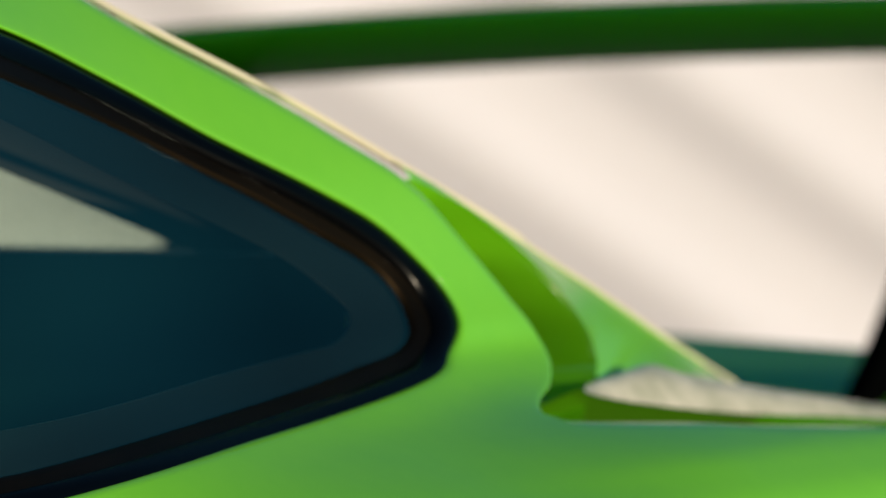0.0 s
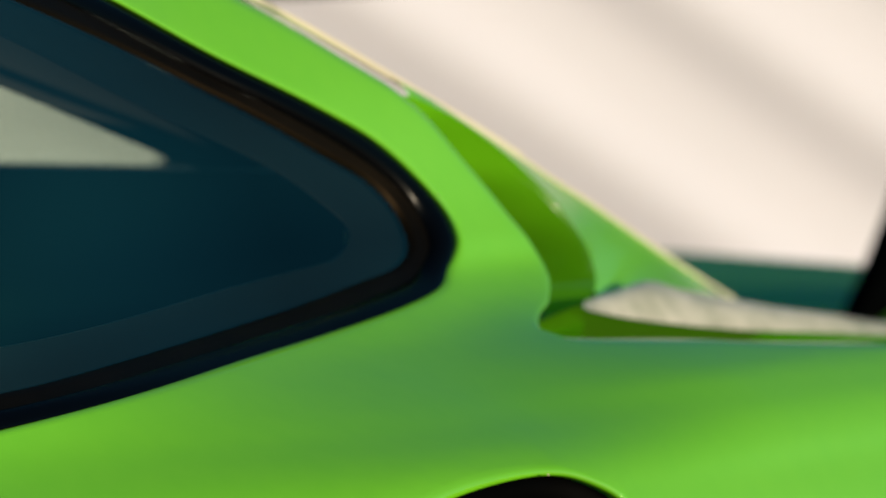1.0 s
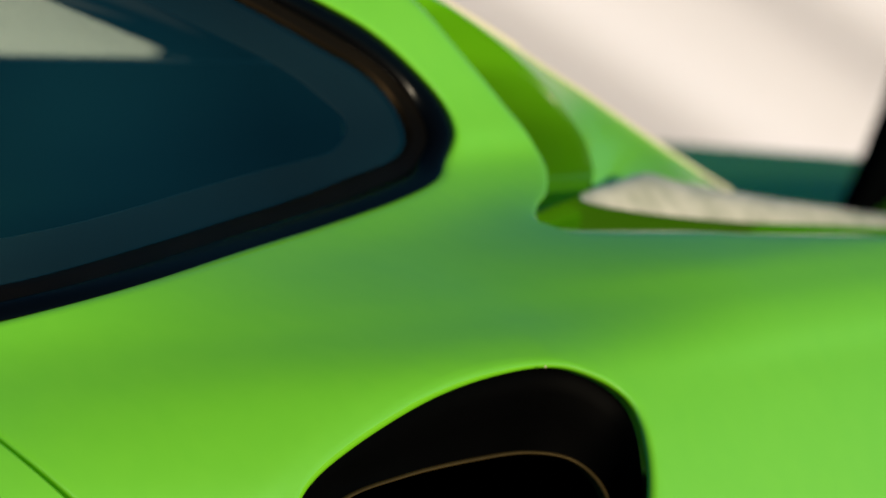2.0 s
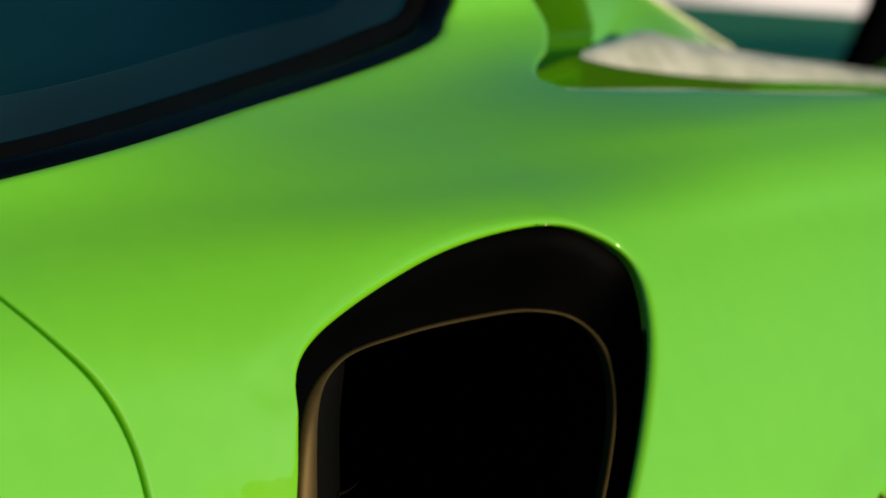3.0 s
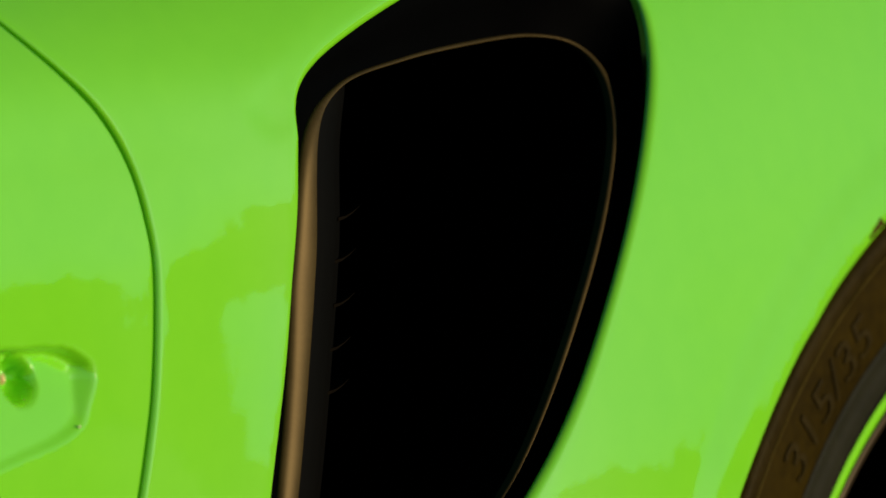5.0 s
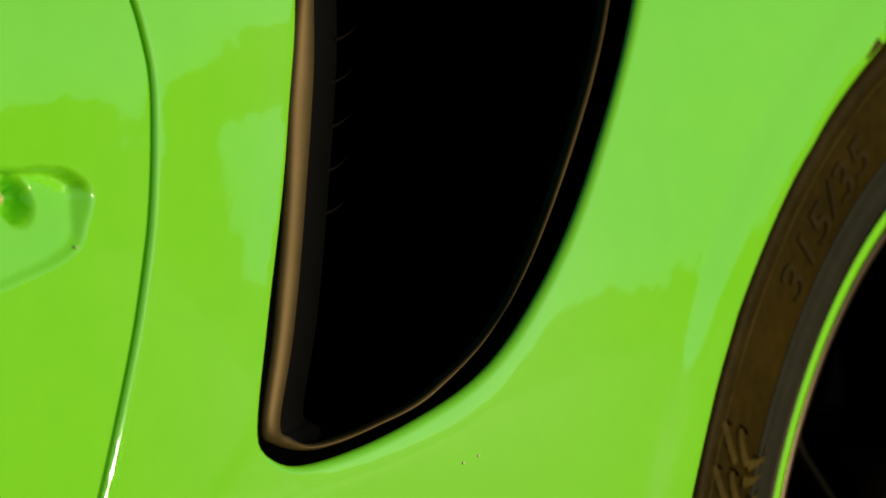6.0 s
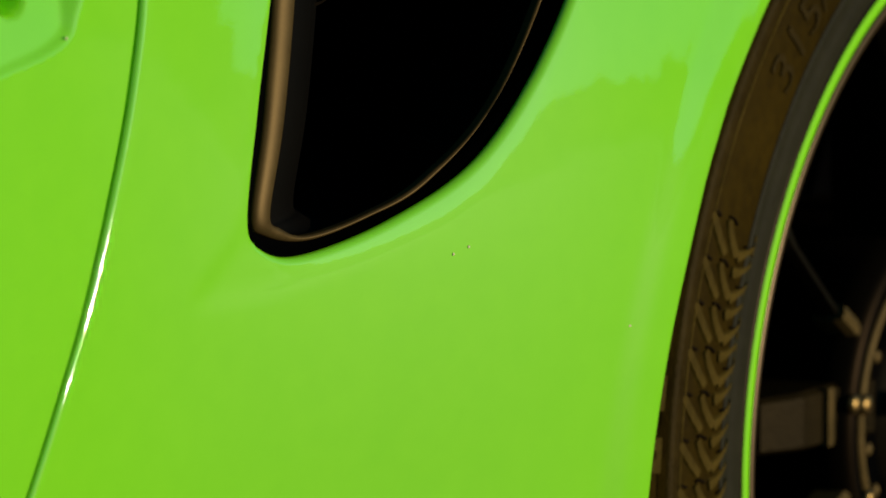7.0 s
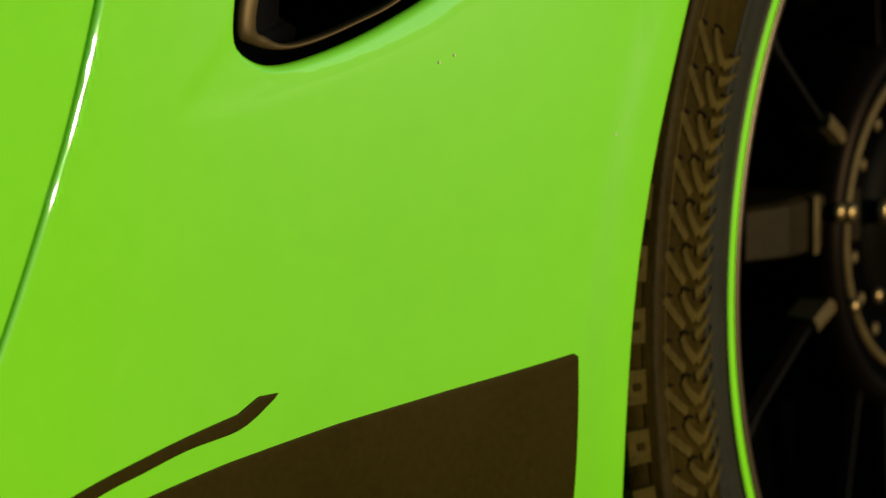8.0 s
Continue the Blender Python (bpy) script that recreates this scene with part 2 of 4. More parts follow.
def panel(name, region, bounds, mat, parent, cell=0.005, sink=0.0, label="", dent=None, mirror=False):
    """A sheet of the skin where region() is above zero, its edges rolled inwards.
    region(q) gives the distance inside the edge, less the roll's radius, and that radius."""
    x0, x1, z0, z1 = bounds
    nx, nz = int((x1 - x0) / cell) + 1, int((z1 - z0) / cell) + 1
    gx, gz = np.meshgrid(np.linspace(x0, x1, nx), np.linspace(z0, z1, nz), indexing="ij")
    q = np.stack([gx.ravel(), gz.ravel()], -1)
    d = region(q)[0]
    near = np.where(np.abs(d) < cell * 0.52)[0]
    for _ in range(2):
        dn = region(q[near])[0]
        g = gradient(region, q[near])
        q[near] -= g * dn[:, None]
    d[near] = 0
    keep = d >= -1e-9
    idx = np.arange(nx * nz).reshape(nx, nz)
    faces = []
    quads = np.stack([idx[:-1, :-1], idx[1:, :-1], idx[1:, 1:], idx[:-1, 1:]], -1).reshape(-1, 4)
    for f in quads:
        k = keep[f]
        if k.all():
            faces.append(tuple(f))
        elif k.sum() == 3:
            faces.append(tuple(f[k]))
    flat = [i for i, f in enumerate(faces) if all(d[v] == 0 for v in f)]
    if flat:
        mids = np.array([q[list(faces[i])].mean(0) for i in flat])
        bad = {i for i, v in zip(flat, region(mids)[0]) if v < cell * 0.02}
        faces = [f for i, f in enumerate(faces) if i not in bad]
    edge = {}
    for f in faces:
        for a, b in zip(f, f[1:] + f[:1]):
            if (b, a) in edge:
                del edge[(b, a)]
            else:
                edge[(a, b)] = 1
    rim = [(a, b) for a, b in edge if d[a] == 0 and d[b] == 0]
    used = sorted({v for f in faces for v in f})
    new_id = {v: i for i, v in enumerate(used)}
    qs = q[used]
    n_in = skin_normal(qs[:, 0], qs[:, 1])
    extra = dent(qs) if dent else 0
    pts = np.stack([qs[:, 0], skin(qs[:, 0], qs[:, 1]) + extra, qs[:, 1]], -1) + n_in * sink
    out_faces = [tuple(new_id[v] for v in f) for f in faces]
    if rim:
        loop = sorted({v for e in rim for v in e})
        ql = q[loop]
        g = gradient(region, ql)
        _, r, wall = region(ql)
        nl = skin_normal(ql[:, 0], ql[:, 1])
        rings = [dict((v, new_id[v]) for v in loop)]
        steps = [(math.sin(a), 1 - math.cos(a), 0) for a in (radians(k) for k in (18, 36, 54, 72, 90))] + [(1, 1, 1)]
        for s, h, w in steps:
            qq = ql - g * (r * s)[:, None]
            p = np.stack([qq[:, 0], skin(qq[:, 0], qq[:, 1]) + (dent(ql) if dent else 0), qq[:, 1]], -1) + nl * sink + np.outer(r * h + wall * w, (0, 1, 0))
            base = len(pts)
            pts = np.vstack([pts, p])
            rings.append({v: base + i for i, v in enumerate(loop)})
        for r0, r1 in zip(rings, rings[1:]):
            out_faces += [(r0[b], r0[a], r1[a], r1[b]) for a, b in rim]
    if mirror:
        pts = pts * np.array([1, -1, 1]) + np.array([0, 1.86, 0])
        out_faces = [f[::-1] for f in out_faces]
    return part(name, pts, out_faces, mat, parent, label)


def gradient(region, q, e=0.0006):
    gx = region(q + (e, 0))[0] - region(q - (e, 0))[0]
    gz = region(q + (0, e))[0] - region(q - (0, e))[0]
    g = np.stack([gx, gz], -1)
    return g / np.maximum(np.linalg.norm(g, axis=1), 1e-9)[:, None]


def inside_of(*items):
    """A region from (outline, sign, roll, gap, wall): sign +1 keeps the outside of the outline, -1 its inside; roll: a radius, or its field; gap: how far the edge
    stays away; wall: how deep the edge goes on behind its roll."""
    full = [tuple(it) + (0, .02)[len(it) - 3:] for it in items]

    def region(q):
        rolls = np.stack([it[2](q) if callable(it[2]) else np.full(len(q), it[2]) for it in full])
        ds = np.stack([it[1] * away(it[0], q) - it[3] for it in full]) - rolls
        k = ds.argmin(0)
        return ds.min(0), rolls[k, np.arange(len(q))], np.array([it[4] for it in full])[k]
    return region


# outlines, as (x, z)
VENT = curve_points([(-0.3517, 0.8851), (-0.3123, 0.8781), (-0.2881, 0.8601), (-0.2954, 0.8274), (-0.3268, 0.7803), (-0.3805, 0.7076), (-0.4383, 0.6356),
                     (-0.4976, 0.5801), (-0.5617, 0.5533), (-0.6224, 0.5413), (-0.6518, 0.5472), (-0.6619, 0.5660), (-0.6475, 0.6193), (-0.6221, 0.6884),
                     (-0.6035, 0.7557), (-0.5935, 0.7985), (-0.5793, 0.8286), (-0.5287, 0.8515), (-0.4383, 0.8756)])
BEAD_OUT = curve_points([(-0.3486, 0.8395, 0.040), (-0.3167, 0.8334, 0.034), (-0.3058, 0.8170, 0.027), (-0.3184, 0.7933, 0.02), (-0.3411, 0.7629, 0.016), (-0.3832, 0.7072, 0.014),
                         (-0.4628, 0.6108, 0.014), (-0.5221, 0.5682, 0.013), (-0.5666, 0.5533, 0.013), (-0.6084, 0.5463, 0.012), (-0.6387, 0.5521, 0.011), (-0.6489, 0.5640, 0.009),
                         (-0.6342, 0.6103, 0.009), (-0.6126, 0.6804, 0.009), (-0.5989, 0.7364, 0.009), (-0.5790, 0.7996, 0.0105), (-0.5374, 0.8258, 0.017), (-0.4733, 0.8351, 0.027),
                         (-0.4050, 0.8392, 0.036)])
BEAD_IN = curve_points([(-0.3498, 0.8377, 0.040), (-0.3194, 0.8320, 0.034), (-0.3097, 0.8163, 0.027), (-0.3219, 0.7932, 0.02), (-0.3444, 0.7629, 0.016), (-0.3857, 0.7089, 0.014),
                         (-0.4647, 0.6108, 0.014), (-0.5239, 0.5702, 0.013), (-0.5675, 0.5553, 0.013), (-0.6082, 0.5492, 0.012), (-0.6276, 0.5551, 0.011), (-0.6359, 0.5650, 0.009),
                         (-0.6202, 0.6093, 0.009), (-0.5975, 0.6794, 0.009), (-0.5821, 0.7343, 0.009), (-0.5690, 0.7983, 0.0105), (-0.5364, 0.8239, 0.017), (-0.4736, 0.8332, 0.027),
                         (-0.4052, 0.8371, 0.036)])
WINDOW = curve_points([(-0.4730, 1.1767), (-0.3797, 1.1458), (-0.3010, 1.1118), (-0.2251, 1.0828), (-0.1751, 1.0619), (-0.1397, 1.0369), (-0.1235, 1.0179),
                       (-0.1257, 1.0017), (-0.1457, 0.9885), (-0.1873, 0.9751), (-0.3258, 0.9598), (-0.4790, 0.9470), (-0.7060, 0.9264), (-0.8272, 0.9179),
                       (-0.8402, 0.9448), (-0.8942, 1.1534), (-0.8646, 1.1935), (-0.7949, 1.2035), (-0.6084, 1.1987)], per=8)
PANE = curve_points([(-0.4921, 1.1557), (-0.3902, 1.1267), (-0.3027, 1.0928), (-0.2290, 1.0618), (-0.1836, 1.0419), (-0.1630, 1.0229), (-0.1653, 1.0048),
                     (-0.1903, 0.9926), (-0.2467, 0.9857), (-0.3527, 0.9743), (-0.5365, 0.9586), (-0.6881, 0.9452), (-0.8053, 0.9378), (-0.8195, 0.9636),
                     (-0.8734, 1.1434), (-0.8544, 1.1734), (-0.7949, 1.1835), (-0.6067, 1.1786)], per=8)
FRIT_LINE = curve_points([(-0.5241, 1.1346), (-0.3835, 1.0887), (-0.2791, 1.0528), (-0.2353, 1.0308), (-0.2198, 1.0158), (-0.2485, 1.0028), (-0.2973, 0.9977),
                          (-0.4840, 0.9822), (-0.6875, 0.9687), (-0.7873, 0.9636), (-0.8506, 1.1234), (-0.7938, 1.1585), (-0.6373, 1.1536)], per=8)
SEAM = curve_points([(-0.8546, 0.9388), (-0.8005, 0.9063), (-0.7791, 0.8727), (-0.7605, 0.8493), (-0.7408, 0.8263), (-0.7279, 0.8022), (-0.7222, 0.7723), (-0.7216, 0.7421),
                     (-0.7317, 0.6900), (-0.7426, 0.6539), (-0.7580, 0.6120), (-0.7900, 0.5390), (-0.8150, 0.4920), (-0.8510, 0.4250), (-0.8900, 0.3550), (-0.9100, 0.2800),
                     (-0.9150, 0.2000), (-0.9150, 0.0600)], closed=False, per=6)
DOOR_SIDE = np.vstack([SEAM, [(-3, .06), (-3, .945)]])
LID_CUT = curve_points([(-0.3470, 1.2045), (-0.3169, 1.1859), (-0.2834, 1.1684), (-0.2464, 1.1523), (-0.2077, 1.1350), (-0.1691, 1.1153), (-0.1281, 1.0949), (-0.1042, 1.0776),
                        (-0.0855, 1.0580), (-0.0554, 1.0250),
                        (-0.0376, 0.9936), (-0.0464, 0.9787), (-0.0793, 0.9669), (-0.1144, 0.9601), (-0.1426, 0.9535), (-0.1413, 0.9490), (-0.1092, 0.9469), (-0.0400, 0.9440),
                        (0.0252, 0.9398), (0.2804, 0.9280), (0.7936, 0.9049)], closed=False, per=8)
LID_SIDE = np.vstack([LID_CUT, [(3, .9), (3, 3), (-.37, 3)]])
AXLE = np.array((.0396, .3604))


def arch_radius(a):
    """Radius of the wheel opening round the axle, by the angle from +x."""
    fold = np.abs(np.degrees(np.arctan2(np.sin(a - math.pi / 2), np.cos(a - math.pi / 2))))
    return np.interp(fold, (0, 10, 20, 28, 36, 44, 50, 56, 62, 75, 90), (0.3718, 0.3708, 0.3712, 0.3732, 0.3767, 0.3850, 0.3925, 0.4010, 0.4068, 0.4112, 0.4114))


ARCH = np.array([AXLE + arch_radius(a) * np.array((math.cos(a), math.sin(a))) for a in np.linspace(0, 2 * math.pi, 160, endpoint=False)])
BODY = (-1.25, .80, .12, 1.23)

# ---------------------------------------------------------------- setting
ground = part("ground", [(-600, -600, -.043), (600, -600, -.043), (600, 600, -.043), (-600, 600, -.043)], [(0, 1, 2, 3)], ASPHALT, smooth=False)
tagged(ground, "grey asphalt ground under the parked car", "ground", kind="structure")


def canvas_screen():
    """A tall white sheet with slanting folds, behind the car."""
    centre, across = Vector((7.2, 4.6, 0)), Vector((math.cos(radians(20)), -math.sin(radians(20)), 0))
    back = Vector((across.y * -1, across.x, 0))
    pts, nu, nv = [], 300, 150
    for i in range(nu):
        for j in range(nv):
            u, v = -12 + 14 * i / (nu - 1), 2.9 * j / (nv - 1) - .05
            w = u * 0.507 + v + 0.05 * noise.noise((u * 0.5, v * 0.5, 0))
            fold = 0.027 * math.sin(w * 16.9 + 2.73) + 0.006 * math.sin(w * 33.8 + 1.0) + 0.006 * noise.noise((w * 6, v, 3))
            p = centre + across * u + back * fold
            pts.append((p.x, p.y, v))
    faces = [(i * nv + j, (i + 1) * nv + j, (i + 1) * nv + j + 1, i * nv + j + 1) for i in range(nu - 1) for j in range(nv - 1)]
    ob = part("canvas_screen", pts, faces, CANVAS)
    tagged(ob, "sunlit off-white canvas screen with soft slanting folds", "screen", kind="structure")


canvas_screen()


def distant_hills():
    """A dark line of trees round the horizon."""
    pts, n = [], 1800
    for i in range(n):
        a = 2 * math.pi * i / n
        c, d = math.cos(a), math.sin(a)
        h = 8.0 + 1.0 * noise.noise((c * 5, d * 5, 1)) + 1.2 * noise.noise((c * 22, d * 22, 5)) + 1.2 * noise.noise((c * 60, d * 60, 9)) + .6 * noise.noise((c * 160, d * 160, 3))
        pts += [(118 * c, 118 * d, -.5), (120 * c, 120 * d, h * .7), (124 * c, 124 * d, h)]
    faces = [(3 * i + k, 3 * ((i + 1) % n) + k, 3 * ((i + 1) % n) + k + 1, 3 * i + k + 1) for i in range(n) for k in range(2)]
    ob = part("backdrop", pts, faces, HILLS, recalc=True)
    tagged(ob, "dark line of trees along the horizon", "backdrop", kind="structure")


distant_hills()

# ---------------------------------------------------------------- the car
car = new("sports_car")
tagged(car, "glossy bright green sports car with black intake and rear wing", "car")

WEDGE_TOP = curve_points([(-0.6295, 0.8209), (-0.5897, 0.8441), (-0.5311, 0.8659), (-0.4376, 0.8908), (-0.3589, 0.8998), (-0.3428, 0.8831), (-0.4395, 0.8699), (-0.5546, 0.8360), (-0.6054, 0.8036)])
WEDGE_LOW = curve_points([(-0.7057, 0.5261), (-0.6722, 0.5600), (-0.6593, 0.5749), (-0.6204, 0.5601), (-0.5505, 0.5701), (-0.4773, 0.6097), (-0.4530, 0.6128), (-0.5018, 0.5663), (-0.5625, 0.5415), (-0.6219, 0.5284), (-0.6614, 0.5223)])


def flare(q):
    """Soft forms pressed into the panel: the dished ends of the intake and the raised edge of the wheel arch."""
    out = np.zeros(len(q))
    for line, depth in ((WEDGE_TOP, .0014), (WEDGE_LOW, .0010)):
        near = (q[:, 0] < -.30) & (q[:, 0] > -.75) & (q[:, 1] > .48) & (q[:, 1] < .94)
        t = np.clip((-away(line, q[near]) + .003) / .012, 0, 1)
        out[near] += depth * t * t * (3 - 2 * t)
    w = q - AXLE
    d = np.hypot(w[:, 0], w[:, 1]) - arch_radius(np.arctan2(w[:, 1], w[:, 0]))
    t = np.clip((.044 - d) / .022, 0, 1)
    return out - .0024 * t * t * (3 - 2 * t)


def vent_roll(q):
    """The flange of the intake is broadly rounded along its top and tight below."""
    return .0042 + .0060 * smooth_step((q[:, 1] - .72) / .16) * smooth_step((-.27 - q[:, 0]) / .16)


def lid_roll(q):
    """The pillar's edge is round, the lip beside the rear lid tight."""
    return .0035 + .0095 * smooth_step((q[:, 1] - .965) / .05)


quarter = panel("rear_quarter_panel",
                inside_of((VENT, 1, vent_roll, 0, .0005), (ARCH, 1, .006), (WINDOW, 1, .003, 0, .006), (DOOR_SIDE, 1, .0034, .0024), (LID_SIDE, 1, lid_roll, 0, .015)),
                BODY, PAINT, car, dent=flare, label="glossy bright green rear quarter panel")


DISH = curve_points([(-0.8571, 0.7177), (-0.8080, 0.7141), (-0.7888, 0.7081), (-0.7784, 0.6981), (-0.7861, 0.6830), (-0.7929, 0.6735), (-0.8098, 0.6675), (-0.8407, 0.6630),
                     (-0.8997, 0.6579), (-0.9698, 0.6680), (-0.9853, 0.6900), (-0.9709, 0.7121), (-0.9212, 0.7202)])


def dish(q):
    """The hollow behind the door handle: deepest under its top edge, running out to a lip below, a steep wall at its end."""
    out = np.zeros(len(q))
    near = (q[:, 0] < -.77) & (q[:, 1] > .65) & (q[:, 1] < .73)
    p = q[near]
    d = -away(DISH, p)
    rise = np.clip((p[:, 1] - .6575) / .058, 0, 1)
    steep = .9 + 3.1 * smooth_step((p[:, 1] - .698) / .008)
    out[near] = np.clip(np.minimum(.0022 * np.clip(d / .003, 0, 1) + .0110 * rise ** 1.5, d * steep), 0, .04)
    pocket = np.clip((.0125 - np.hypot((p[:, 0] + .8330) * .8, p[:, 1] - .6995)) / .004, 0, 1)
    out[near] += .016 * pocket * pocket * (3 - 2 * pocket)
    return out


door = panel("door", inside_of((DOOR_SIDE, -1, .0018, .0014)), (-1.25, -.70, .12, .945), PAINT, car, cell=.002, dent=dish,
             label="glossy bright green door with a recessed handle")
panel("far_quarter_panel", inside_of((ARCH, 1, .006), (LID_SIDE, 1, .014)), BODY, PAINT, car, cell=.012, mirror=True)

# decals on the lower flank
BLOCK = np.array([(-0.7169, 0.3227), (-0.6592, 0.3326), (-0.5834, 0.3431), (-0.5080, 0.3507), (-0.4169, 0.3580), (-0.4043, 0.2648), (-0.3958, 0.1716), (-0.8000, 0.1700),
                  (-0.8600, 0.2900)])
panel("side_decal", inside_of((BLOCK, -1, .0004, 0, .0004)), (-.90, -.36, .15, .38), DECAL, car, cell=.004, sink=-.0010, label="satin black film block")
SWOOSH = np.vstack([[(-0.6261, 0.3663), (-0.6407, 0.3662)], curve_points([(-0.6543, 0.3586), (-0.6895, 0.3519), (-0.7218, 0.3452), (-0.7771, 0.3340), (-0.8400, 0.3180)], False, 6),
                    curve_points([(-0.8300, 0.3100), (-0.7553, 0.3301), (-0.7208, 0.3372), (-0.6885, 0.3444), (-0.6553, 0.3491), (-0.6407, 0.3557)], False, 6)])
panel("side_decal", inside_of((SWOOSH, -1, .0003, 0, .0004)), (-.86, -.60, .29, .38), DECAL, car, cell=.002, sink=-.0010, label="slim satin black swoosh film")


def ring_strip(name, lines, depths, mat, parent, n=240, label=""):
    """A band lofted through outlines on the skin, each at its own depth."""
    pts, rows = [], []
    for line, depth in zip(lines, depths):
        c = resample(line, n)
        k = int(np.argmin(np.hypot(c[:, 0] - line[0][0], c[:, 1] - line[0][1])))
        c = np.roll(c, -k, 0)
        nn = skin_normal(c[:, 0], c[:, 1])
        rows.append(range(len(pts), len(pts) + n))
        pts += list(np.stack([c[:, 0], skin(c[:, 0], c[:, 1]), c[:, 1]], -1) + nn * depth)
    faces = [(a[i], a[(i + 1) % n], b[(i + 1) % n], b[i]) for a, b in zip(rows, rows[1:]) for i in range(n)]
    return part(name, pts, faces, mat, parent, label, recalc=True)


def mixed(a, b, t, n=240):
    return resample(a, n) * (1 - t) + resample(b, n) * t


# side intake
intake = new("side_intake")
intake.parent = car
tagged(intake, "black air intake in the flank")


def bezel():
    """Black flange from the body's edge to the bead."""
    v, l, dep = VENT, BEAD_OUT[:, :2], BEAD_OUT[:, 2]
    n = len(v)
    pts, rows = [], []
    deep = vent_roll(v) + .0035
    for t, a, b in ((0, 1, .0), (.1, .96, .05), (.3, .76, .26), (.55, .50, .55), (.8, .22, .82), (1.0, 0, 1)):
        c = v * (1 - t) + l * t
        rows.append(range(len(pts), len(pts) + n))
        pts += list(np.stack([c[:, 0], skin(c[:, 0], c[:, 1]) + .0035 * (1 - a) + a * deep + b * dep, c[:, 1]], -1))
    faces = [(p[i], p[(i + 1) % n], q[(i + 1) % n], q[i]) for p, q in zip(rows, rows[1:]) for i in range(n)]
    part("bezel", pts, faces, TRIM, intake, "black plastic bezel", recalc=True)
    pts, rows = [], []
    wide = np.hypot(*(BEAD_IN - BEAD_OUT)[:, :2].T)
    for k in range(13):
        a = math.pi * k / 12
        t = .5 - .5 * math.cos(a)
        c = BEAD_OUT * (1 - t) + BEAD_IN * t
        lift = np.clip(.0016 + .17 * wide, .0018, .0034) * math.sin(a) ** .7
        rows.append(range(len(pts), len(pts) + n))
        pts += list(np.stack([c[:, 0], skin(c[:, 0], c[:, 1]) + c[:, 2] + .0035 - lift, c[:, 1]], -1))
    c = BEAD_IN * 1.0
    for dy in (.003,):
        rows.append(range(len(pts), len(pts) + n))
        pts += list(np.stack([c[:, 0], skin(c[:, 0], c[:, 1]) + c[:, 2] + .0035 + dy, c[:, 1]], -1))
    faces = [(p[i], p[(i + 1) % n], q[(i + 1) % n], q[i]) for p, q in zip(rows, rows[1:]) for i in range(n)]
    part("edge_bead", pts, faces, EDGE, intake, "satin black edge bead, sunlit brown in its colour", recalc=True)


def duct():
    """The duct behind the bezel, narrowing backwards into the body."""
    pts, rows = [], []
    c = BEAD_IN[:, :2]
    n = len(c)
    mid = c.mean(0)
    lean = smooth_step((-.50 - c[:, 0]) / .07)      # the front wall leans back into the duct
    for depth, back, tilt in ((.0062, 0, 0), (.0070, .001, .012), (.0100, .002, .026), (.0160, .004, .040), (.040, .016, .052)):
        rows.append(range(len(pts), len(pts) + n))
        pts += list(np.stack([c[:, 0] + back + tilt * lean, skin(c[:, 0], c[:, 1]) + BEAD_IN[:, 2] + depth, c[:, 1]], -1))
    for depth, back, shrink in ((.13, .09, .9), (.20, .17, .8)):
        k = mid + (c - mid) * shrink
        rows.append(range(len(pts), len(pts) + n))
        pts += list(np.stack([k[:, 0] + back, skin(c[:, 0], c[:, 1]) + BEAD_IN[:, 2] + depth, k[:, 1]], -1))

    def band(first, last):
        return [(a[i], a[(i + 1) % n], b[(i + 1) % n], b[i]) for a, b in zip(rows[first:last], rows[first + 1:last + 1]) for i in range(n)]
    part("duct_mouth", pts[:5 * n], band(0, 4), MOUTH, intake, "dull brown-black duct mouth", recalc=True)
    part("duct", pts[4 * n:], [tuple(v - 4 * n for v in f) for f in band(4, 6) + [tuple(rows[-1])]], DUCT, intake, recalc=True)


bezel()
duct()

# quarter window
window = new("quarter_window")
window.parent = car
tagged(window, "dark tinted rear quarter window")
W, P = resample(WINDOW, 240), resample(PANE, 240)
ring_strip("surround", [mixed(W, P, t) for t in (-.03, .04, .16, .30, .44, .56, .62)], (.004, .002, .0014, .0016, .0024, .0036, .0052), SEAL, window, label="gloss black window surround")
ring_strip("seal", [mixed(W, P, t) for t in (.61, .75, .9, 1.06, 1.12)], (.0054, .0061, .0068, .0075, .0098), RUBBER, window, label="black rubber seal")
panel("pane", inside_of((PANE, -1, .0005, 0, .001)), (-.93, -.12, .92, 1.21), GLASS, window, cell=.006, sink=.0085).visible_shadow = False
panel("printed_border", inside_of((PANE, -1, .0005, 0, .001), (FRIT_LINE, 1, .0005, 0, .001)), (-.93, -.12, .92, 1.21), FRIT, window, cell=.005, sink=.0115)

# ---- roof, rear window, lid


def sheet(name, f, us, vs, mat, parent, label=""):
    pts = [f(u, v) for u in us for v in vs]
    n = len(vs)
    faces = [(i * n + j, (i + 1) * n + j, (i + 1) * n + j + 1, i * n + j + 1) for i in range(len(us) - 1) for j in range(n - 1)]
    return part(name, pts, faces, mat, parent, label)


def crown(y, edge=.40):
    return 1 - min(1, abs((y - .93) / (.93 - edge))) ** 2.4


sheet("roof", lambda x, y: (x, y, 1.209 + .085 * crown(y)), np.linspace(-1.25, -.36, 30), np.linspace(.40, 1.46, 40), PAINT, car)


